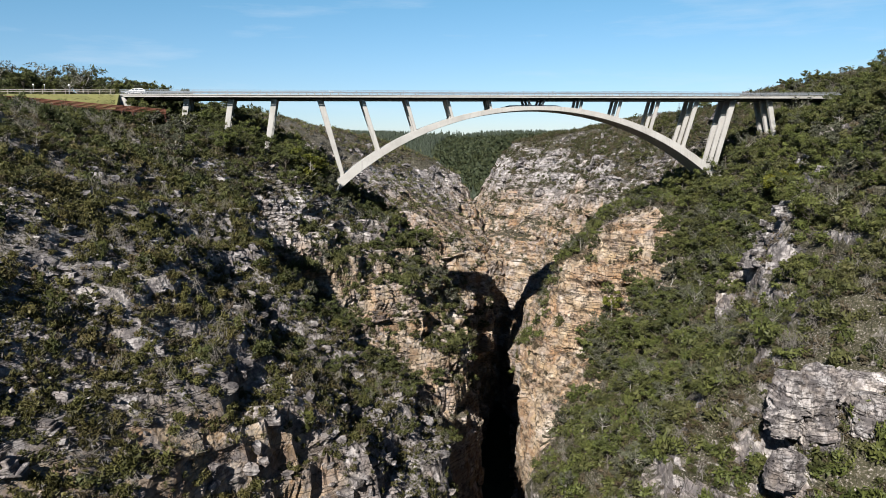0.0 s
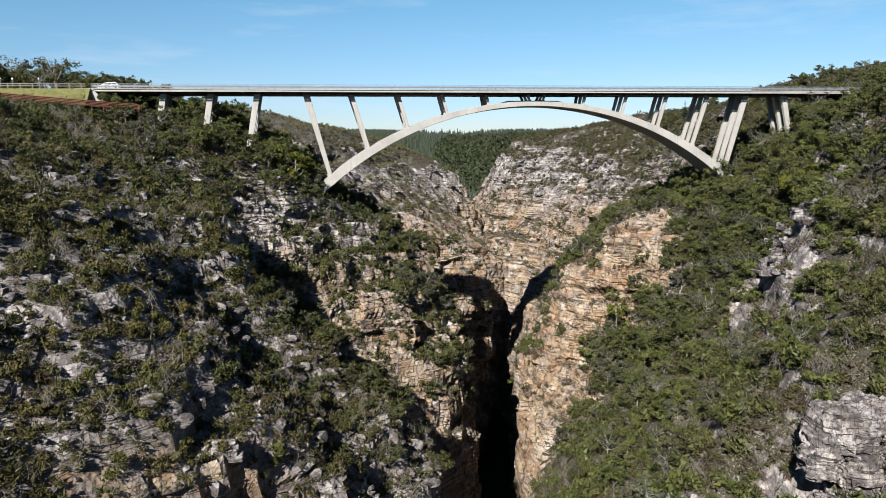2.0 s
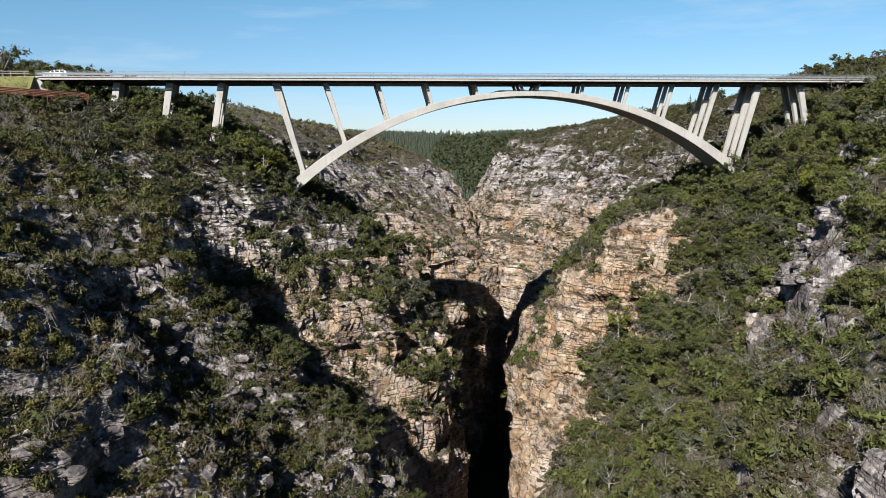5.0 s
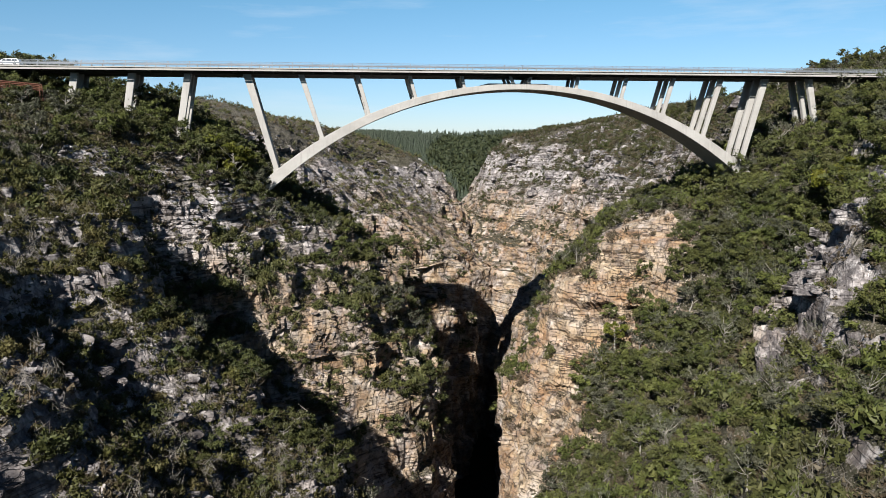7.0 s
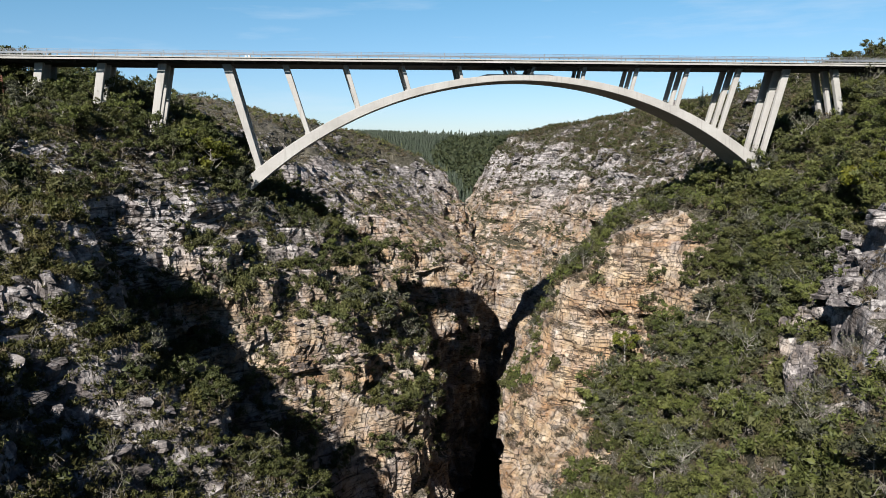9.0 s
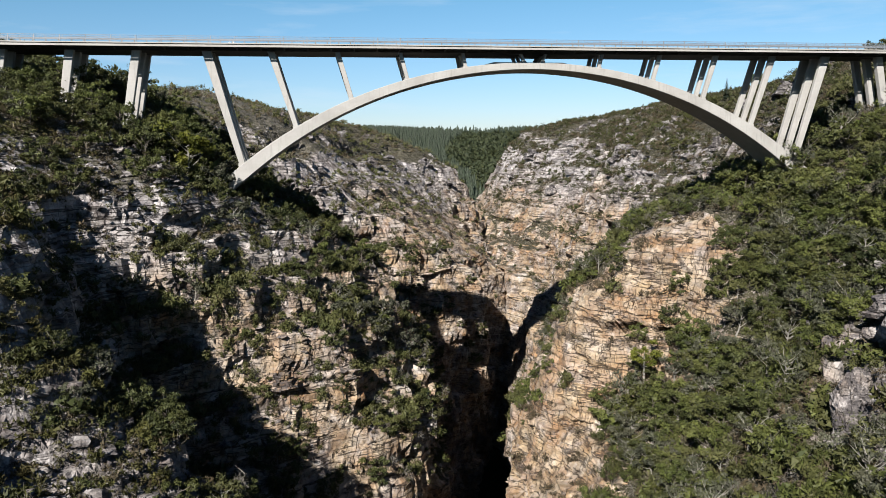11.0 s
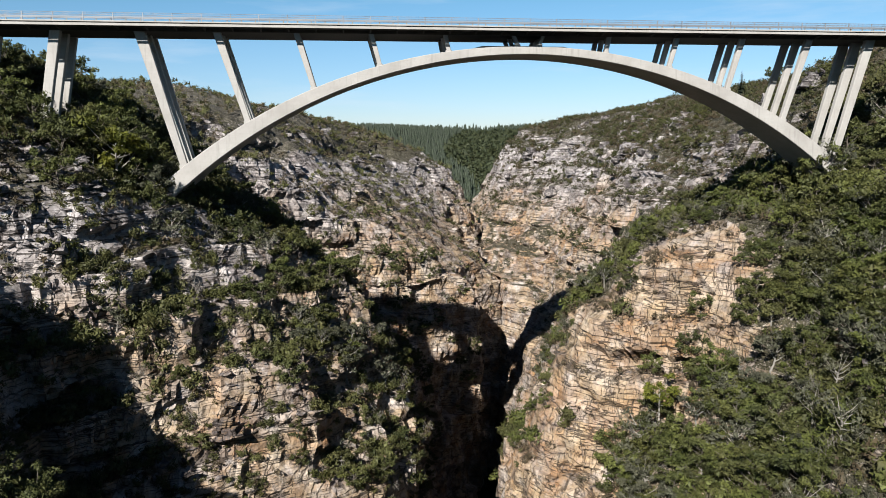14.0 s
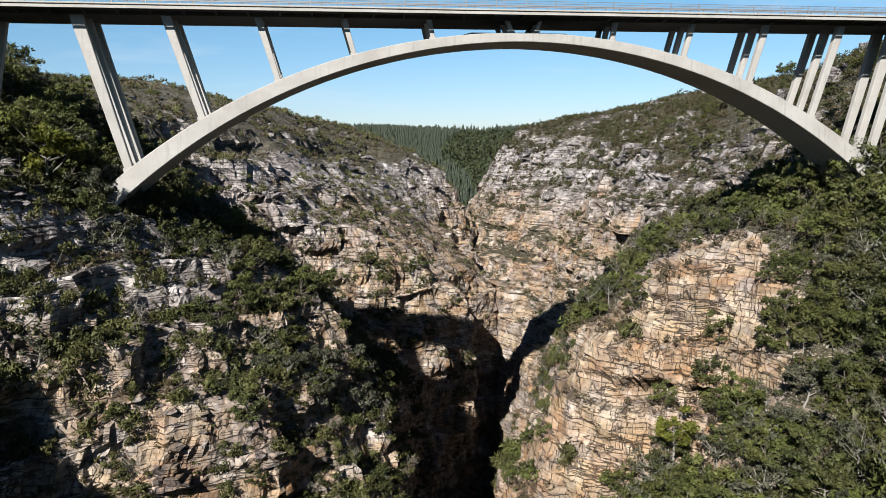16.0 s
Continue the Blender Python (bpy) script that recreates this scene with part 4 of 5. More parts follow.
spread("ledge_bushes", SHRUBS, spots, 0.45 + 1.2 * rng.random(len(spots)) ** 1.8, LEAF_MID, "olive bushes on the ledges of the buttress", "bush")


# right flank: the ochre cliffs and a few crags stay bare
def bare(p):
    crags = 0
    for cx, cy, cr in ((33, -50, 8), (22, -55, 6), (2, -109, 6), (40, -48, 6)):
        crags = crags + np.exp(-((p[..., 0] - cx) ** 2 + (p[..., 1] - cy) ** 2) / (cr * cr))
    return np.clip(1 - 0.985 * cliff_face(p) - 0.9 * crags, 0.01, 1)


spots, _ = scatter("right", 3000, lambda p, n, r: near(p) * ledge(n) * patchy(p, 18, 121, 0.15) * bare(p))
spread("green_scrub", SHRUBS, spots, 0.6 + 1.7 * rng.random(len(spots)) ** 1.6, LEAF_MID, "dense olive green bushes covering the slope", "scrub")
spots, _ = scatter("right", 1700, lambda p, n, r: near(p) * ledge(n) * patchy(p, 22, 123, 0.1) * window(p[..., 2], -60, 10, 14) * bare(p))
spread("bright_scrub", SHRUBS, spots, 0.7 + 1.7 * rng.random(len(spots)) ** 1.5, LEAF_BRIGHT, "bright green bushes on the lower slope", "scrub")
spots, _ = scatter("right", 4200, lambda p, n, r: near(p) * (0.2 + ledge(n)) * patchy(p, 15, 129, 0.1) * window(p[..., 1], -130, 34, 10) * np.maximum(bare(p), ledge(n) ** 3))
spread("brown_heath", HEATH, spots, rng.uniform(0.6, 1.4, len(spots)), LEAF_DRY, "brownish feathery heath between green bushes", "scrub")
spots, _ = scatter("right", 1000, lambda p, n, r: near(p) * ledge(n) * patchy(p, 12, 127, -0.2) * bare(p))
spread("bare_bushes", TWIGS, spots, rng.uniform(0.9, 2.2, len(spots)), TWIG, "leafless grey bushes on the slope", "bush")
# slopes behind the bridge
for side, count in (("left", 4600), ("right", 6500)):
    spots, _ = scatter(side, count, lambda p, n, r: behind(p) * (0.12 + ledge(n)) * patchy(p, 24, 131) * np.clip(1.15 + p[..., 2] / 40, 0.2, 1.2))
    half = int(len(spots) * 0.55)
    spread("hill_scrub", HILL, spots[:half], rng.uniform(0.8, 2.0, half), LEAF_MID, "olive heath on the hillside beyond the bridge", "scrub")
    spread("hill_heath", HILL, spots[half:], rng.uniform(0.7, 1.7, len(spots) - half), LEAF_DRY, "brownish dry heath on the hillside beyond the bridge", "scrub")


# ---- trees ----
def tree_meshes(seed, height, spread_r, leaf, count, lumps, crown_mat, bark, airy=0.6, lift=0.35):
    """A trunk with limbs and a crown of leaves round the limb ends."""
    r = random.Random(seed)
    bm = bmesh.new()
    lean = Vector((r.uniform(-0.12, 0.12), r.uniform(-0.12, 0.12), 0)) * height
    stem = [Vector((0, 0, -0.8)), Vector((0, 0, 0)), lean * 0.4 + Vector((0, 0, height * lift)), lean + Vector((0, 0, height * 0.72))]
    w = height * 0.026
    tube(bm, stem, (w * 1.3, w * 1.1, w * 0.75, w * 0.3), 5)
    ends = [stem[-1]]
    for k in range(lumps):
        a = 2 * math.pi * (k + r.random() * 0.7) / lumps
        start = stem[2].lerp(stem[3], r.uniform(0.0, 0.75))
        reach = spread_r * r.uniform(0.55, 0.95)
        end = start + Vector((math.cos(a) * reach, math.sin(a) * reach, height * r.uniform(0.12, 0.42)))
        end.z = min(end.z, height * 0.93)
        mid = start.lerp(end, 0.5) + Vector((0, 0, -height * 0.03))
        tube(bm, (start, mid, end), (w * 0.5, w * 0.32, w * 0.1), 3)
        ends.append(end)
    trunk = bm_mesh("trunk", bm, bark)
    q = np.random.default_rng(seed)
    leaves = []
    share = count // len(ends)
    for e in ends:
        c = clump(share, (spread_r * q.uniform(0.38, 0.55), spread_r * q.uniform(0.38, 0.55), height * q.uniform(0.11, 0.18)), leaf, 5, 0.0, airy, seed=int(q.integers(1e6)), core=0.14)
        c[..., 2] -= height * 0.13
        leaves.append(c + np.array(e))
    verts = np.concatenate(leaves).reshape(-1, 3)
    crown = mesh("crown", verts, np.arange(len(verts)).reshape(-1, 3), crown_mat)
    return trunk, crown


def plant_tree(name, meshes, label, where, size, turn, group=""):
    tree = thing(name, label, "tree", where, group)
    tree.scale = (size, size, size)
    tree.rotation_euler = (0, 0, turn)
    part("trunk", meshes[0], None, tree)
    part("crown", meshes[1], None, tree)
    return tree


DARK_TREES = [tree_meshes(s, 6.0, 2.9, 0.27, 1700, 13, LEAF_DARK, BARK, lift=0.1) for s in (1, 2, 3)]
GREEN_TREES = [tree_meshes(s, 5.6, 2.8, 0.26, 1700, 13, LEAF_BRIGHT, BARK, lift=0.1) for s in (4, 5, 6)]
GREY_TREES = [tree_meshes(s, 5.0, 2.5, 0.26, 1200, 11, LEAF_GREY, PALE_BARK, 0.5, lift=0.15) for s in (21, 22)]
OLIVE_TREES = [tree_meshes(s, 5.0, 2.6, 0.25, 1400, 12, LEAF_MID, PALE_BARK, lift=0.12) for s in (7, 8, 9)]
YELLOW_TREES = [tree_meshes(s, 6.5, 2.8, 0.34, 1700, 12, LEAF_YELLOW, PALE_BARK, 0.5, lift=0.16) for s in (10, 11)]
SPARSE_TREES = [tree_meshes(s, 6.5, 2.6, 0.3, 320, 13, LEAF_GREY, PALE_BARK, 0.8) for s in (12, 13)]


def grove(side, count, weight, kinds, low, high):
    spots, _ = scatter(side, count, weight)
    for at in spots:
        name, meshes, label, group = kinds[int(rng.integers(len(kinds)))]
        plant_tree(name, meshes[int(rng.integers(len(meshes)))], label, at, rng.uniform(low, high), rng.uniform(0, 6.28), group)


DARK = ("evergreen_tree", DARK_TREES, "dense dark green evergreen tree on the gorge slope", "evergreen trees of the gorge")
CLING = ("cliff_tree", DARK_TREES, "low dark green tree clinging to the shaded rock", "dark trees of the cliffs")
GREEN = ("leafy_tree", GREEN_TREES, "bright green leafy tree on the gorge slope", "leafy trees of the gorge")
OLIVE = ("olive_tree", OLIVE_TREES, "small olive green tree with pale branches", "olive trees of the gorge")
GREY = ("feathery_tree", GREY_TREES, "grey-green feathery tree with pale stems", "feathery trees of the gorge")
SPARSE = ("thin_tree", SPARSE_TREES, "sparse tree with pale bare branches showing", "thin trees of the gorge")
YELLOW = ("yellow_tree", YELLOW_TREES, "yellow-green tree with light branches", "yellow trees of the gorge")

grove("right", 230, lambda p, n, r: window(p[..., 1], -75, 14, 10) * window(p[..., 0], 30, 115, 10) * (n[..., 2] > 0.3) * (bare(p) > 0.5), (DARK, GREEN, GREY, DARK, GREEN, OLIVE, SPARSE), 0.7, 1.35)
grove("right", 90, lambda p, n, r: window(p[..., 1], -100, -8, 10) * window(p[..., 2], -58, -18, 8) * (n[..., 2] > 0.3) * (bare(p) > 0.5), (GREEN, GREY, OLIVE, SPARSE), 0.45, 0.95)
grove("right", 40, lambda p, n, r: window(p[..., 1], 10, 120, 10) * window(p[..., 0], 60, 115, 10) * (n[..., 2] > 0.4), (DARK, OLIVE), 0.5, 0.9)
grove("left", 90, lambda p, n, r: open_block(p) ** 3 * window(p[..., 1], -24, 34, 8) * window(p[..., 0], -110, -48, 6) * (n[..., 2] > 0.3) * ((p[..., 0] > -93) | (p[..., 1] > 8)), (DARK, GREEN, GREY, DARK), 0.6, 1.1)
grove("left", 60, lambda p, n, r: open_block(p) * window(p[..., 1], -60, 85, 10) * window(p[..., 2], -58, -14, 8) * (n[..., 2] > 0.3), (DARK, GREY, GREY, SPARSE), 0.35, 0.7)
grove("left", 45, lambda p, n, r: window(p[..., 1], -2, 84, 8) * window(p[..., 0], -52, -10, 6) * window(p[..., 2], -56, -8, 6) * (n[..., 2] > 0.25), (DARK, GREY, OLIVE, SPARSE), 0.45, 0.9)
grove("left", 40, lambda p, n, r: window(p[..., 1], -110, -50, 10) * window(p[..., 0], -125, -84, 6), (DARK, OLIVE, SPARSE), 0.35, 0.7)
grove("right", 40, lambda p, n, r: window(p[..., 1], 4, 34, 5) * window(p[..., 0], 14, 60, 5) * (n[..., 2] > 0.2), (DARK, OLIVE, GREEN), 0.4, 0.75)
grove("left", 55, lambda p, n, r: window(p[..., 1], 13, 48, 6) * window(p[..., 0], -195, -98, 8), (DARK, OLIVE, DARK, SPARSE), 0.75, 1.3)
grove("left", 34, lambda p, n, r: window(p[..., 1], 13, 34, 4) * window(p[..., 0], -150, -106, 4), (DARK, DARK, OLIVE, SPARSE), 0.9, 1.5)


# bush along the crest of the ochre buttress, and the dark thicket low on the shaded flank
grove("right", 60, lambda p, n, r: window(p[..., 1], 8, 33, 4) * window(p[..., 0], 4, 42, 4) * window(p[..., 2], -40, -6, 5) * (n[..., 2] > 0.15), (OLIVE, GREEN, GREY, SPARSE), 0.35, 0.75)
grove("left", 60, lambda p, n, r: open_block(p) ** 3 * window(p[..., 1], -58, -6, 6) * window(p[..., 0], -78, -24, 6) * window(p[..., 2], -56, -25, 5) * (n[..., 2] > 0.25), (CLING, DARK, OLIVE), 0.4, 0.8)
# some trees grow on this wall; more are added to deepen its shade
grove("left", 50, lambda p, n, r: window(p[..., 1], 16, 88, 5) * window(p[..., 0], -34, 6, 4) * window(p[..., 2], -56, -24, 5) * (n[..., 2] > -0.3), (CLING, CLING, OLIVE), 0.35, 0.7)
grove("right", 75, lambda p, n, r: window(p[..., 1], -34, -4, 4) * (p[..., 0] > 17 + np.clip((p[..., 2] + 30) * 0.6, -10, 6)) * window(p[..., 0], 4, 48, 3) * window(p[..., 2], -50, -8, 4) * (n[..., 2] > 0.0), (GREEN, OLIVE, CLING), 0.45, 0.9)
# mostly added dark cover that stands in for deep shade, few real trees
grove("left", 85, lambda p, n, r: window(p[..., 1], 48, 92, 5) * window(p[..., 0], -30, 7, 4) * window(p[..., 2], -80, -27, 4), (CLING, CLING, CLING, OLIVE), 0.45, 0.85)
grove("right", 60, lambda p, n, r: window(p[..., 1], -46, -4, 5) * window(p[..., 0], 46, 92, 5) * window(p[..., 2], -8, 22, 4), (GREEN, GREEN, OLIVE, DARK), 0.65, 1.15)
grove("right", 12, lambda p, n, r: window(p[..., 1], 2, 16, 3) * window(p[..., 0], -3, 8, 2) * window(p[..., 2], -50, -33, 3), (GREEN, OLIVE), 0.35, 0.62)
grove("left", 45, lambda p, n, r: open_block(p) ** 3 * window(p[..., 1], -10, 12, 4) * window(p[..., 0], -94, -54, 4), (GREEN, DARK, OLIVE, GREEN), 0.6, 1.05)
# the wooded gully between the two left buttresses, and the wood below the ochre face
grove("left", 75, lambda p, n, r: open_block(p) ** 3 * window(p[..., 1], -4, 46, 4) * window(p[..., 0], -56, -22, 4) * window(p[..., 2], -38, -7, 4) * patchy(p, 9, 231, 0.1), (CLING, GREY, GREY, GREEN, SPARSE), 0.5, 1.0)
grove("right", 120, lambda p, n, r: window(p[..., 1], -48, -2, 5) * window(p[..., 0], 10, 52, 4) * window(p[..., 2], -56, -6, 5) * (bare(p) > 0.7), (GREEN, GREEN, OLIVE, CLING, GREY, SPARSE), 0.6, 1.15)
grove("left", 30, lambda p, n, r: window(p[..., 1], -72, -30, 6) * window(p[..., 0], -62, -26, 6) * window(p[..., 2], -52, -16, 6), (CLING, OLIVE, CLING), 0.35, 0.7)
grove("left", 46, lambda p, n, r: window(p[..., 1], 12, 52, 5) * window(p[..., 0], -96, -62, 5) * window(p[..., 1] - 1.2 * (-62 - p[..., 0]), -4, 60, 4), (CLING, GREEN, CLING, OLIVE), 0.8, 1.25)


grove("right", 60, lambda p, n, r: window(p[..., 1], -26, 50, 5) * window(p[..., 0], 84, 150, 5) * (n[..., 2] > 0.3) * (1 - window(p[..., 1], -6, 13, 2)), (DARK, OLIVE, GREY, GREEN), 0.35, 0.65)
grove("left", 16, lambda p, n, r: window(p[..., 1], 16, 40, 4) * window(p[..., 0], -112, -96, 4), (SPARSE, DARK, GREY), 0.6, 1.2)


# three yellow-green trees that stand out
for x, y, z, size in ((-56.5, -5.0, ground_at("left", -56.5, -5.0) - 0.3, 1.35), (47.0, -33.0, ground_at("right", 47.0, -33.0) - 0.3, 1.45), (15.8, -13.5, -34.5, 0.85)):
    plant_tree(YELLOW[0], YELLOW_TREES[0], YELLOW[2], (x, y, z), size, 1.0 + x, YELLOW[3])


# ---- far forest ----
def on_country(count, lo, hi):
    x, y = rng.uniform(lo[0], hi[0], count), rng.uniform(lo[1], hi[1], count)
    return np.stack((x, y, country(x, y)), -1)


def conifer(seed):
    r = np.random.default_rng(seed)
    tiers = []
    for k in range(5):
        z0, rad = 0.12 + 0.17 * k, 0.17 * (1 - k / 5.6)
        for a in np.arange(5) * 2 * np.pi / 5 + r.uniform(0, 1):
            d = np.array((np.cos(a), np.sin(a), 0))
            s = np.array((-np.sin(a), np.cos(a), 0)) * rad * 0.6
            tip = np.array((0, 0, z0 + 0.24))
            tiers.append((tip, d * rad + s * 1.3 + (0, 0, z0), d * rad * 1.1 - s * 1.3 + (0, 0, z0 - 0.03)))
    return np.array(tiers)


def lone_conifer(where, tall):
    """A dark pointed conifer: a straight stem and drooping whorls of needles."""
    tree = thing("conifer", "tall dark pointed conifer on the slope beyond the bridge", "tree", where)
    part("trunk", tube(bmesh.new(), ((0, 0, -0.6), (0, 0, tall * 0.5), (0, 0, tall * 0.96)), (0.16, 0.1, 0.03), 5), BARK, tree)
    r = np.random.default_rng(5)
    blades = []
    for z in np.arange(0.14, 0.98, 0.035):
        reach = tall * (0.26 * (1 - z) + 0.02)
        for a in r.uniform(0, 2 * np.pi, 16):
            d = np.array((np.cos(a), np.sin(a), 0.0))
            side_d = np.array((-d[1], d[0], 0.0)) * reach * 0.2
            root, tip = np.array((0, 0, z * tall)) + d * reach * 0.1, np.array((0, 0, z * tall - reach * 0.25)) + d * reach * r.uniform(0.7, 1.1)
            mid = root * 0.55 + tip * 0.45
            blades += [(root, mid + side_d, tip), (root, tip, mid - side_d)]
    verts = np.array(blades).reshape(-1, 3)
    part("crown", mesh("crown", verts, np.arange(len(verts)).reshape(-1, 3), LEAF_PINE), None, tree)


lone_conifer((88.0, 98.0, ground_at("right", 88.0, 98.0)), 8.5)
CONIFERS = [conifer(s) for s in range(3)]
FAR_CLUMPS = [clump(22, (1.0, 1.0, 0.8), 0.85, 5, 0.0, seed=60 + s) for s in range(4)]
spots = on_country(7500, (-60, 420), (420, 1500))
axis_of = 25 + 0.155 * (spots[:, 1] - 212) + 26 * np.sin((spots[:, 1] - 212) / 190)
planted = (spots[:, 0] < axis_of - 8) & (spots[:, 1] > 480)
pines = spots[planted]
spread("pine_plantation", CONIFERS, pines, rng.uniform(13, 20, len(pines)), LEAF_PINE, "dense dark pine plantation on the far valley slope", "forest", 1.0)
rest = spots[~planted]
spread("valley_forest", FAR_CLUMPS, rest, rng.uniform(3.5, 7.0, len(rest)), LEAF_FAR, "dark native forest filling the far valley", "forest")
spots = on_country(2600, (-120, 225), (170, 520))
spread("valley_bush", FAR_CLUMPS, spots, rng.uniform(1.8, 4.0, len(spots)), LEAF_FAR, "dark green bush in the valley behind the gorge", "forest")
spots = on_country(3500, (-700, 1500), (1100, 2900))
spread("skyline_forest", CONIFERS, spots, rng.uniform(12, 20, len(spots)), LEAF_PINE, "dark forest along the far skyline", "forest", 1.0)

# ---- loose rock ----
def rock_mesh(seed):
    """An angular block: a ball cut flat by several planes."""
    r = random.Random(seed)
    bm = bmesh.new()
    bmesh.ops.create_icosphere(bm, subdivisions=2, radius=1.0)
    planes = [(Vector((r.gauss(0, 1), r.gauss(0, 1), r.gauss(0, 0.7))).normalized(), r.uniform(0.42, 0.72)) for _ in range(9)]
    planes += [(Vector((0.1, 0.05, 1)).normalized(), 0.5), (Vector((0, 0, -1)), 0.45)]
    for v in bm.verts:
        for n, d in planes:
            over = v.co.dot(n) - d
            if over > 0:
                v.co -= n * over
    bmesh.ops.remove_doubles(bm, verts=bm.verts, dist=0.06)
    bmesh.ops.dissolve_limit(bm, angle_limit=radians(4), verts=bm.verts, edges=bm.edges)
    bmesh.ops.triangulate(bm, faces=bm.faces)
    return bm_mesh("boulder", bm, STONE)


ROCKS = [rock_mesh(s) for s in range(8)]


def boulders(side, count, weight, low, high):
    spots, _ = scatter(side, count, weight)
    for at in spots:
        ob = part("boulder", ROCKS[int(rng.integers(len(ROCKS)))], None, ground_of[side])
        size = rng.uniform(low, high)
        ob.location = (at[0], at[1], at[2] + size * 0.1)
        ob.scale = (size * rng.uniform(0.8, 1.5), size * rng.uniform(0.7, 1.2), size * rng.uniform(0.55, 1.0))
        ob.rotation_euler = (rng.uniform(-0.25, 0.25), rng.uniform(-0.25, 0.25), rng.uniform(0, 6.28))


boulders("left", 420, lambda p, n, r: window(p[..., 1], -118, -45, 6) * window(p[..., 2], -45, 4, 6) * patchy(p, 15, 201), 0.4, 1.5)
boulders("right", 40, lambda p, n, r: np.exp(-((p[..., 0] - 33) ** 2 + (p[..., 1] + 50) ** 2) / 60), 0.8, 2.2)


def crag(seed):
    """A weathered outcrop: courses of split blocks, narrowing upwards."""
    r = random.Random(seed)
    bm = bmesh.new()
    z = -0.6
    for level in range(4):
        tall = r.uniform(0.3, 0.5)
        half = 1.15 - 0.2 * level
        x = -half + r.uniform(-0.2, 0.3)
        while x < half - 0.2:
            wide = r.uniform(0.35, 0.95)
            deep = half * r.uniform(0.55, 0.9)
            y = r.uniform(-0.15, 0.15)
            made = bmesh.ops.create_cube(bm, size=1.0)["verts"]
            for v in made:
                v.co = Vector((x + (v.co.x + 0.5) * wide, y + v.co.y * deep * 1.6, z + (v.co.z + 0.5) * tall * r.uniform(0.9, 1.3)))
                v.co += Vector((r.uniform(-0.13, 0.13), r.uniform(-0.14, 0.14), r.uniform(-0.09, 0.09)))
            x += wide * r.uniform(0.85, 1.05)
        z += tall * 0.95
    bmesh.ops.bevel(bm, geom=bm.edges[:], offset=0.06, segments=1, affect="EDGES")
    return bm_mesh("rock_outcrop", bm, STONE)


CRAGS = [crag(s) for s in range(31, 38)]


def outcrops(side, count, weight, low, high):
    spots, _ = scatter(side, count, weight)
    for at in spots:
        ob = part("rock_outcrop", CRAGS[int(rng.integers(len(CRAGS)))], None, ground_of[side])
        size = rng.uniform(low, high)
        ob.location = (at[0], at[1], at[2])
        ob.scale = (size * rng.uniform(0.8, 1.5), size * rng.uniform(0.8, 1.2), size * rng.uniform(0.7, 1.3))
        ob.rotation_euler = (rng.uniform(-0.12, 0.12), rng.uniform(-0.12, 0.12), rng.uniform(-0.5, 0.5))


boulders("right", 90, lambda p, n, r: window(p[..., 1], 35, 200, 8) * window(p[..., 2], -14, 22, 6) * window(p[..., 0], 20, 110, 8) * patchy(p, 18, 211, -0.3), 0.9, 3.0)
boulders("left", 60, lambda p, n, r: window(p[..., 1], 35, 190, 8) * window(p[..., 2], -20, 14, 5) * window(p[..., 0], -80, 20, 8) * patchy(p, 16, 213, -0.3), 0.8, 2.4)
outcrops("right", 24, lambda p, n, r: window(p[..., 1], 35, 200, 8) * window(p[..., 2], -14, 22, 6) * window(p[..., 0], 20, 110, 8) * patchy(p, 18, 211, -0.25), 1.1, 2.6)
outcrops("left", 14, lambda p, n, r: window(p[..., 1], 35, 190, 8) * window(p[..., 2], -20, 14, 5) * window(p[..., 0], -80, 20, 8) * patchy(p, 16, 213, -0.2), 0.9, 2.0)
outcrops("left", 40, lambda p, n, r: window(p[..., 1], -118, -10, 6) * window(p[..., 2], -45, 6, 6) * patchy(p, 14, 217, -0.2), 0.6, 1.3)
outcrops("right", 10, lambda p, n, r: np.exp(-((p[..., 0] - 35) ** 2 + (p[..., 1] + 49) ** 2) / 80), 1.2, 2.8)


def stone_template(seed):
    """A small split stone: the hull of a few corners."""
    r = random.Random(seed)
    bm = bmesh.new()
    for k in range(9):
        v = Vector((r.gauss(0, 1), r.gauss(0, 1), r.gauss(0, 0.7))).normalized()
        bm.verts.new(Vector((v.x * 1.2, v.y, v.z * 0.75 + 0.25)))
    bmesh.ops.convex_hull(bm, input=bm.verts)
    bmesh.ops.triangulate(bm, faces=bm.faces)
    tris = np.array([[tuple(v.co) for v in f.verts] for f in bm.faces])
    bm.free()
    return tris


STONES = [stone_template(s) for s in range(6)]
spots, _ = scatter("left", 5000, lambda p, n, r: window(p[..., 1], -122, -38, 6) * window(p[..., 2], -46, 6, 6) * near(p) * ledge(n) * patchy(p, 9, 203, -0.15))
spread("loose_stones", STONES, spots, 0.14 + 0.6 * rng.random(len(spots)) ** 3, STONE, "pale grey broken stones lying between the heath", "stones")
spots, _ = scatter("left", 1500, lambda p, n, r: window(p[..., 1], -38, 12, 6) * window(p[..., 2], -50, 6, 6) * near(p) * ledge(n) * patchy(p, 9, 205, -0.2))
spread("fallen_stones", STONES, spots, 0.2 + 0.9 * rng.random(len(spots)) ** 2.5, STONE, "broken stones fallen on the ledges", "stones")


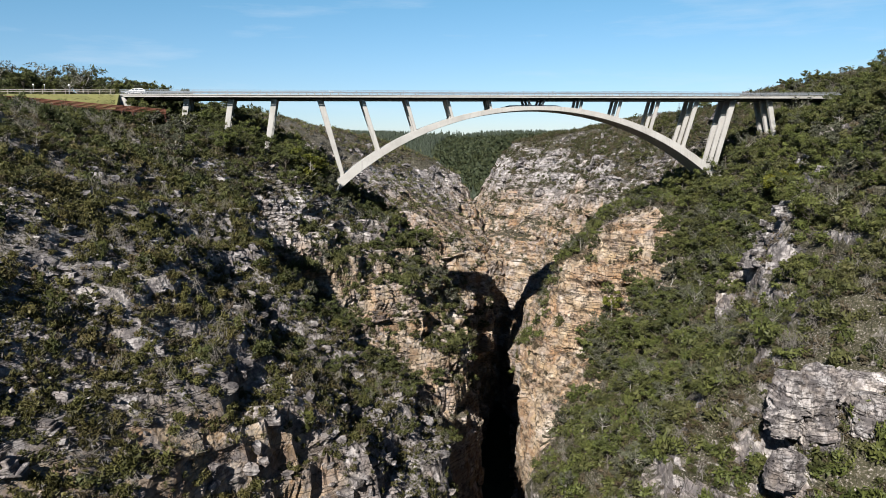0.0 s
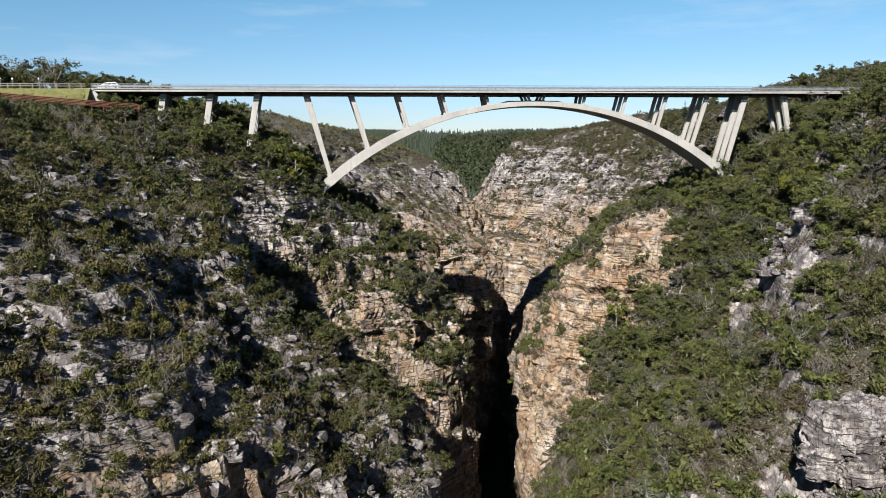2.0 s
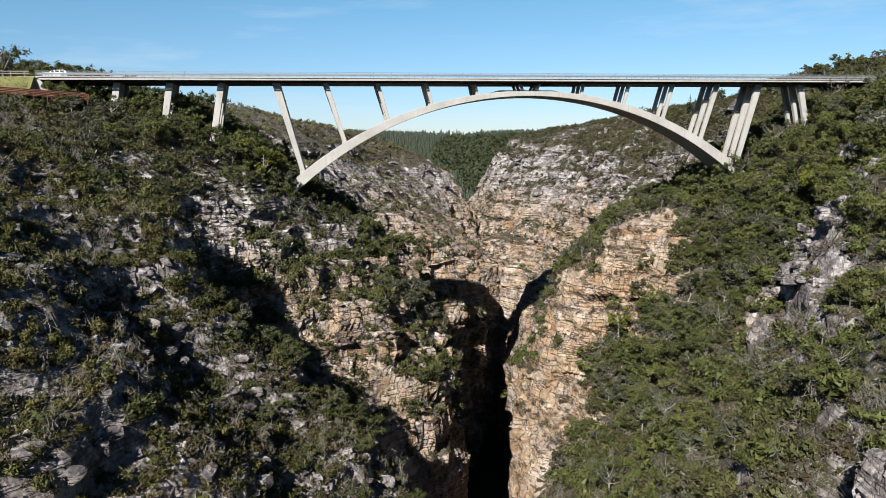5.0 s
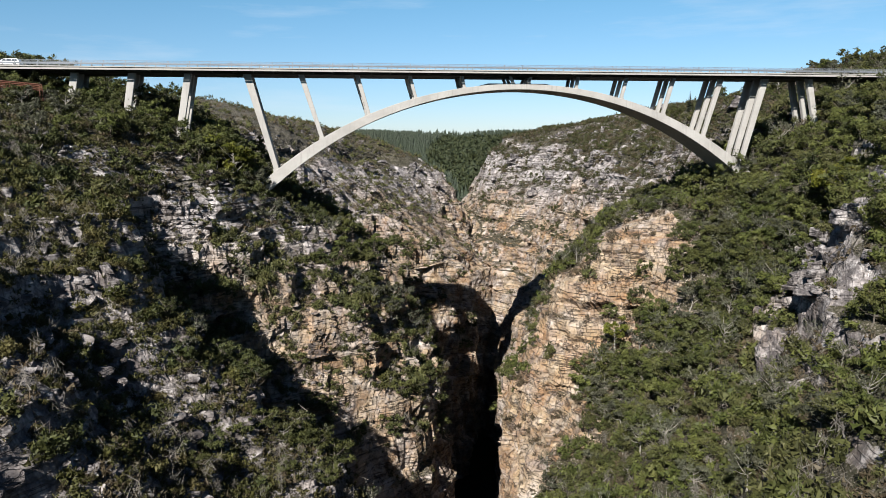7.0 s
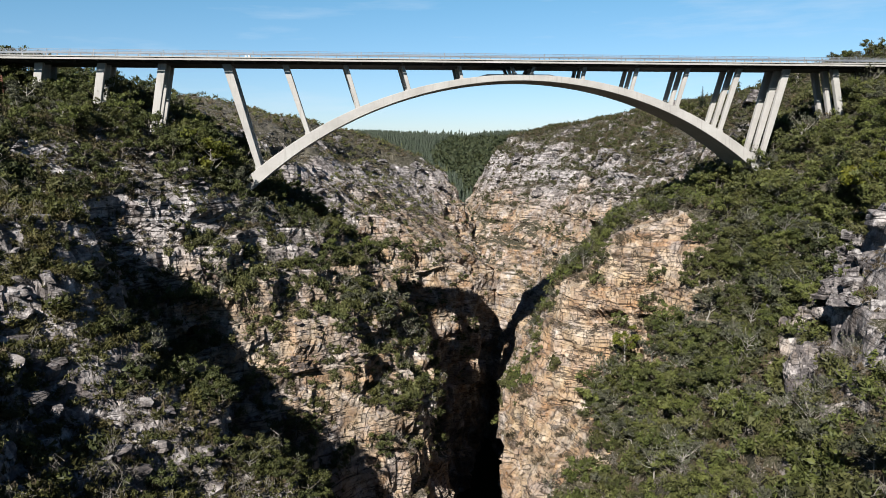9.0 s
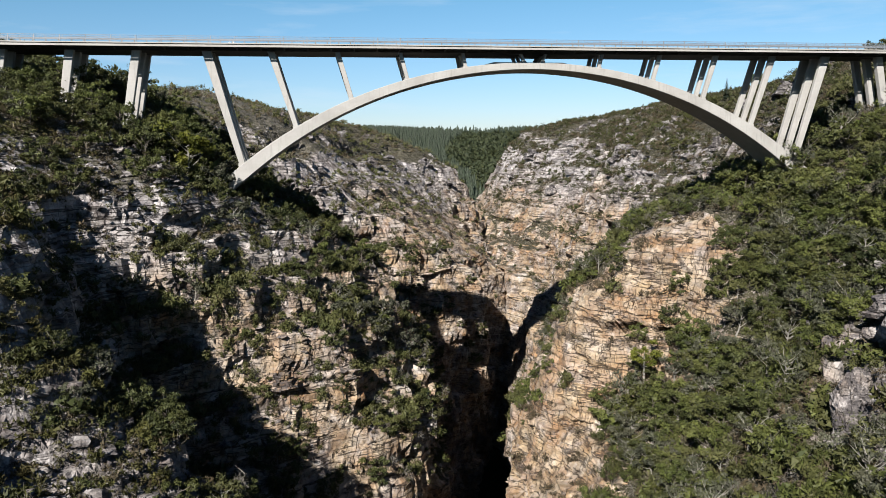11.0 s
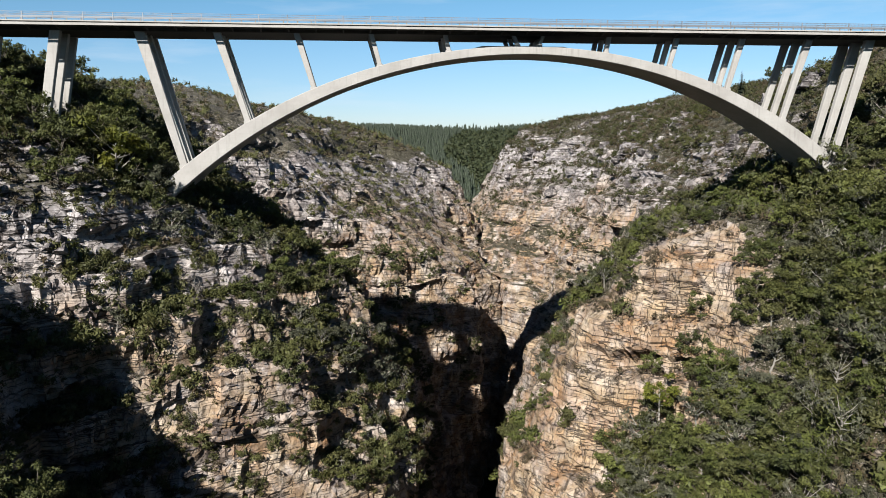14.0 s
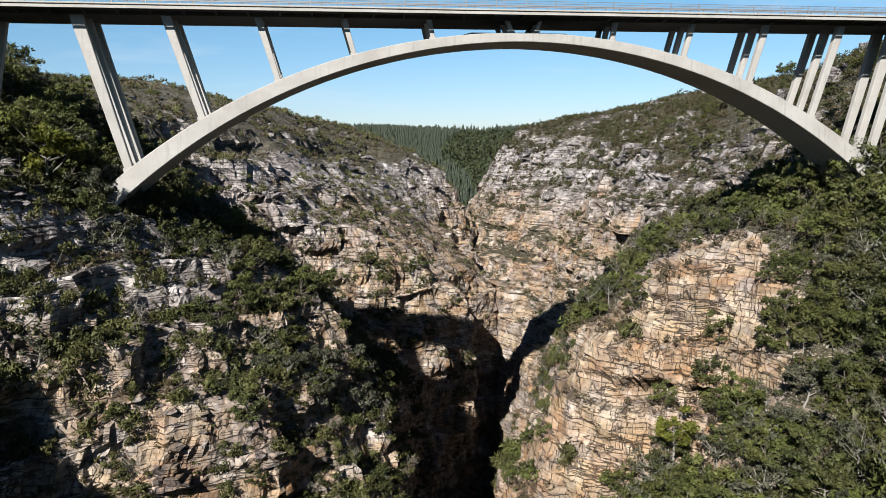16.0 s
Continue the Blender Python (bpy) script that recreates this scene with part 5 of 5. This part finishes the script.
def slab_mesh(seed):
    """A weathered outcrop: a rounded mass cut by beds and joints, with an undercut foot."""
    nu, nv = 72, 44
    th, ph = np.meshgrid(np.linspace(0, 2 * np.pi, nu, endpoint=False), np.linspace(0.02, np.pi - 0.02, nv), indexing="ij")
    d = np.stack((np.sin(ph) * np.cos(th), np.sin(ph) * np.sin(th), np.cos(ph)), -1)
    p = np.sign(d) * np.abs(d) ** 0.72
    q = p * 4.0 + seed * 17.0
    step = blocks(q, (3.2, 3.2, 2.4), seed) * 0.2 + blocks(q, (1.6, 1.6, 1.2), seed + 40) * 0.10 + 0.10 * fractal(q, 3.0, 3, seed + 80) + 0.03 * fractal(q, 0.7, 2, seed + 90)
    p = p * (1 + step)[..., None]
    bed = np.abs(((p[..., 2] * 4.0 + 0.4 * smooth_noise(q, 2.5, seed + 5)) / 2.3) % 1.0 - 0.5)
    p[..., :2] *= (1 - 0.10 * np.clip((0.09 - bed) / 0.09, 0, 1))[..., None]
    idx = np.arange(nu * nv).reshape(nu, nv)
    ring = np.roll(idx, -1, axis=0)
    quads = np.stack((idx[:, :-1], idx[:, 1:], ring[:, 1:], ring[:, :-1]), -1).reshape(-1, 4)
    return mesh("boulder", p.reshape(-1, 3), quads, STONE)


SLABS = [slab_mesh(s) for s in (3, 5, 8)]
# the outcrop above the near thicket, and the crags further along the slope
for k, (x, y, z, sx, sy, sz) in enumerate((
        (-0.4, -109.4, -21.4, 4.4, 3.4, 3.0), (5.8, -112.0, -23.4, 3.6, 3.0, 2.6), (-3.9, -110.6, -24.0, 2.3, 2.2, 2.0),
        (3.2, -108.0, -21.0, 3.2, 2.6, 2.6), (-5.2, -113.6, -28.2, 3.2, 2.3, 2.3), (0.6, -110.6, -25.6, 3.8, 2.6, 3.0), (5.2, -110.8, -27.2, 3.8, 2.6, 3.2), (9.6, -107.5, -22.4, 3.8, 3.0, 2.8),
        (23.2, -53.0, -27.5, 2.4, 2.4, 5.6), (21.0, -53.6, -32.0, 2.4, 2.0, 2.6))):
    ob = part("boulder", SLABS[k % 3], None, ground_of["right"])
    ob.location = (x, y, z)
    ob.scale = (sx * 0.72, sy * 0.75, sz * 0.8)
    ob.rotation_euler = (0.1 * math.sin(k * 2.1), 0.12 * math.sin(k * 3.7), 1.3 * math.sin(k * 1.7))


# ---- the road on both banks ----
def road_piece(name, x0, x1, label):
    road = thing(name, label, "road", kind="structure")
    bm = bmesh.new()
    box(bm, (x0, EDGE + 1.0, 18.7), (x1, back - 1.0, 19.27), 0.05)
    part("carriageway", bm, ASPHALT, road)
    bm = bmesh.new()
    lo = [(x0, EDGE - 4.5, 15.2), (x1, EDGE - 4.5, 15.2), (x1, back + 5, 15.2), (x0, back + 5, 15.2)]
    hi = [(x0, EDGE - 0.3, 19.15), (x1, EDGE - 0.3, 19.15), (x1, back + 0.3, 19.15), (x0, back + 0.3, 19.15)]
    prism(bm, lo, hi)
    bmesh.ops.recalc_face_normals(bm, faces=bm.faces)
    bmesh.ops.subdivide_edges(bm, edges=bm.edges, cuts=6, use_grid_fill=True)
    for v in bm.verts:
        v.co.z += 0.35 * noise.noise(v.co * 0.4) if v.co.z < 19 else 0.0
    part("verge", bm, GRASS, road, "dry grass verge")
    return road


road_piece("road_west", -230, DECK_L, "asphalt road on a grassy bank before the bridge")
road_piece("road_east", DECK_R, 150, "asphalt road on a bank beyond the bridge")

bank_u, bank_x = rng.uniform(0.0, 0.95, 1500), rng.uniform(-150, DECK_L - 0.5, 1500)
spread("bank_grass", HEATH, np.stack((bank_x, EDGE - 4.5 + 4.2 * bank_u, 15.1 + 3.95 * bank_u), -1), rng.uniform(0.12, 0.3, 1500), LEAF_HEATH, "short yellow-green grass on the road bank", "grass")
wing = thing("wing_wall", "pale concrete wing wall at the bridge end", "wall", (DECK_L, 0, 0), kind="structure")
for y in (EDGE, back - 0.5):
    bm = bmesh.new()
    prism(bm, [(-3.2, y, 18.9), (4.6, y, 14.5), (4.6, y + 0.5, 14.5), (-3.2, y + 0.5, 18.9)], [(-3.2, y, 19.22), (0.2, y, 19.22), (0.2, y + 0.5, 19.22), (-3.2, y + 0.5, 19.22)])
    bmesh.ops.recalc_face_normals(bm, faces=bm.faces)
    part("wall", bm, CONCRETE, wing)
bm = bmesh.new()
box(bm, (2.0, EDGE + 4.6, 13.5), (3.4, back - 1.2, 18.3), 0.05)
part("bearing_wall", bm, CONCRETE, wing)


def timber_fence(x0, x1, y, z, mat, label, step=2.4):
    fence = thing("roadside_fence", label, "fence", (x0, y, z), "fences along the road")
    post_me = bm_mesh("post", box(bmesh.new(), (-0.09, -0.08, -0.4), (0.09, 0.08, 1.05), 0.02), mat)
    for x in np.arange(0, x1 - x0, step):
        part("post", post_me, None, fence).location = (x, 0, 0)
    for h in (0.5, 0.95):
        part("rail", box(bmesh.new(), (0, -0.14, h - 0.07), (x1 - x0, -0.06, h + 0.07), 0.02), mat, fence)
    return fence


timber_fence(-170, DECK_L - 1, EDGE + 0.2, 19.2, GREY_WOOD, "pale weathered timber rail fence beside the road")
timber_fence(DECK_R + 1, 130, EDGE + 0.2, 19.2, GREY_WOOD, "pale weathered timber rail fence beside the road")

# red-brown boardwalk that drops along the bank towards the bridge
walkway = thing("boardwalk", "red-brown timber boardwalk with railings down the bank", "boardwalk", (-122, -9.2, 17.3))
run = Vector((34.0, 2.2, -2.9))
side_way = Vector((-run.y, run.x, 0)).normalized() * 0.75
for i in range(60):
    at = run * (i / 60)
    bm = bmesh.new()
    box(bm, (-0.2, -0.8, 0.0), (0.2, 0.8, 0.06))
    plank = part("plank", bm, RUST_WOOD, walkway)
    plank.location = at + Vector((0.25, 0, 0))
    plank.rotation_euler = (0, math.atan2(-run.z, run.x), math.atan2(run.y, run.x))
for s in (-1, 1):
    for i in range(16):
        at = run * (i / 15) + side_way * s
        bm = bmesh.new()
        box(bm, (-0.06, -0.06, -1.6), (0.06, 0.06, 1.15), 0.01)
        part("post", bm, RUST_WOOD, walkway).location = at
    for h in (0.25, 0.55, 0.85, 1.12):
        bm = bmesh.new()
        a, b = side_way * s + Vector((0, 0, h)), run + side_way * s + Vector((0, 0, h))
        tube(bm, (a, a.lerp(b, 0.5), b), (0.085, 0.085, 0.085), 4)
        part("rail", bm, RUST_WOOD, walkway)


# ---- white car on the road ----
def car(where, turn):
    auto = thing("car", "white estate car on the bridge deck near its end", "car", where)
    auto.rotation_euler = (0, 0, turn)
    bm = bmesh.new()
    lower = [(-2.2, 0.35), (2.2, 0.35), (2.25, 0.62), (2.1, 0.86), (1.1, 0.98), (-2.15, 1.0), (-2.25, 0.7)]
    prism(bm, [(x, -0.86, z) for x, z in lower], [(x, 0.86, z) for x, z in lower])
    upper = [(-2.1, 0.98), (1.15, 0.96), (0.55, 1.42), (-1.7, 1.48)]
    prism(bm, [(x, -0.76, z) for x, z in upper], [(x, 0.76, z) for x, z in upper])
    bmesh.ops.recalc_face_normals(bm, faces=bm.faces)
    bmesh.ops.bevel(bm, geom=list(bm.edges), offset=0.05, segments=2, affect="EDGES")
    body = part("body", bm, CAR_PAINT, auto, "white painted body")
    for y in (-0.79, 0.79):
        for x0, x1 in ((-1.75, -0.85), (-0.78, 0.05), (0.1, 0.72)):
            bm = bmesh.new()
            prism(bm, [(x0, y - 0.015, 1.02), (x1, y - 0.015, 1.02), (x1 - 0.12, y - 0.015, 1.38), (x0 + 0.05, y - 0.015, 1.38)], [(x0, y + 0.015, 1.02), (x1, y + 0.015, 1.02), (x1 - 0.12, y + 0.015, 1.38), (x0 + 0.05, y + 0.015, 1.38)])
            bmesh.ops.recalc_face_normals(bm, faces=bm.faces)
            part("window", bm, GLASS, auto, "dark tinted window")
    for x in (-1.35, 1.4):
        for y in (-0.8, 0.8):
            bm = bmesh.new()
            bmesh.ops.create_cone(bm, cap_ends=True, segments=20, radius1=0.33, radius2=0.33, depth=0.22, matrix=Matrix.Translation((x, y, 0.33)) @ Matrix.Rotation(radians(90), 4, "X"))
            wheel = part("wheel", bm, RUBBER, auto, "black tyre")
            bm = bmesh.new()
            bmesh.ops.create_cone(bm, cap_ends=True, segments=16, radius1=0.2, radius2=0.2, depth=0.24, matrix=Matrix.Translation((x, y, 0.33)) @ Matrix.Rotation(radians(90), 4, "X"))
            part("rim", bm, STEEL, wheel, "grey steel rim")
    return auto


car((-95.8, 0.6, 19.28), math.pi)


def marker(where, tall, label):
    post = thing("marker_post", label, "post", where, "marker posts by the road")
    part("post", box(bmesh.new(), (-0.04, -0.04, 0), (0.04, 0.04, tall), 0.01), RAIL_METAL, post)
    part("plate", box(bmesh.new(), (-0.14, -0.02, tall - 0.3), (0.14, 0.02, tall + 0.05), 0.02), SIGN_WHITE, post, "small white plate")


for x in (-51.2, -50.6):
    marker((x, back - 1.0, 19.25), 1.62, "slim post with a small white plate on the bridge")
for x in (-121.0, -118.5, -113.0):
    marker((x, back + 0.3, 19.2), 3.2, "slim grey roadside post with a small plate")
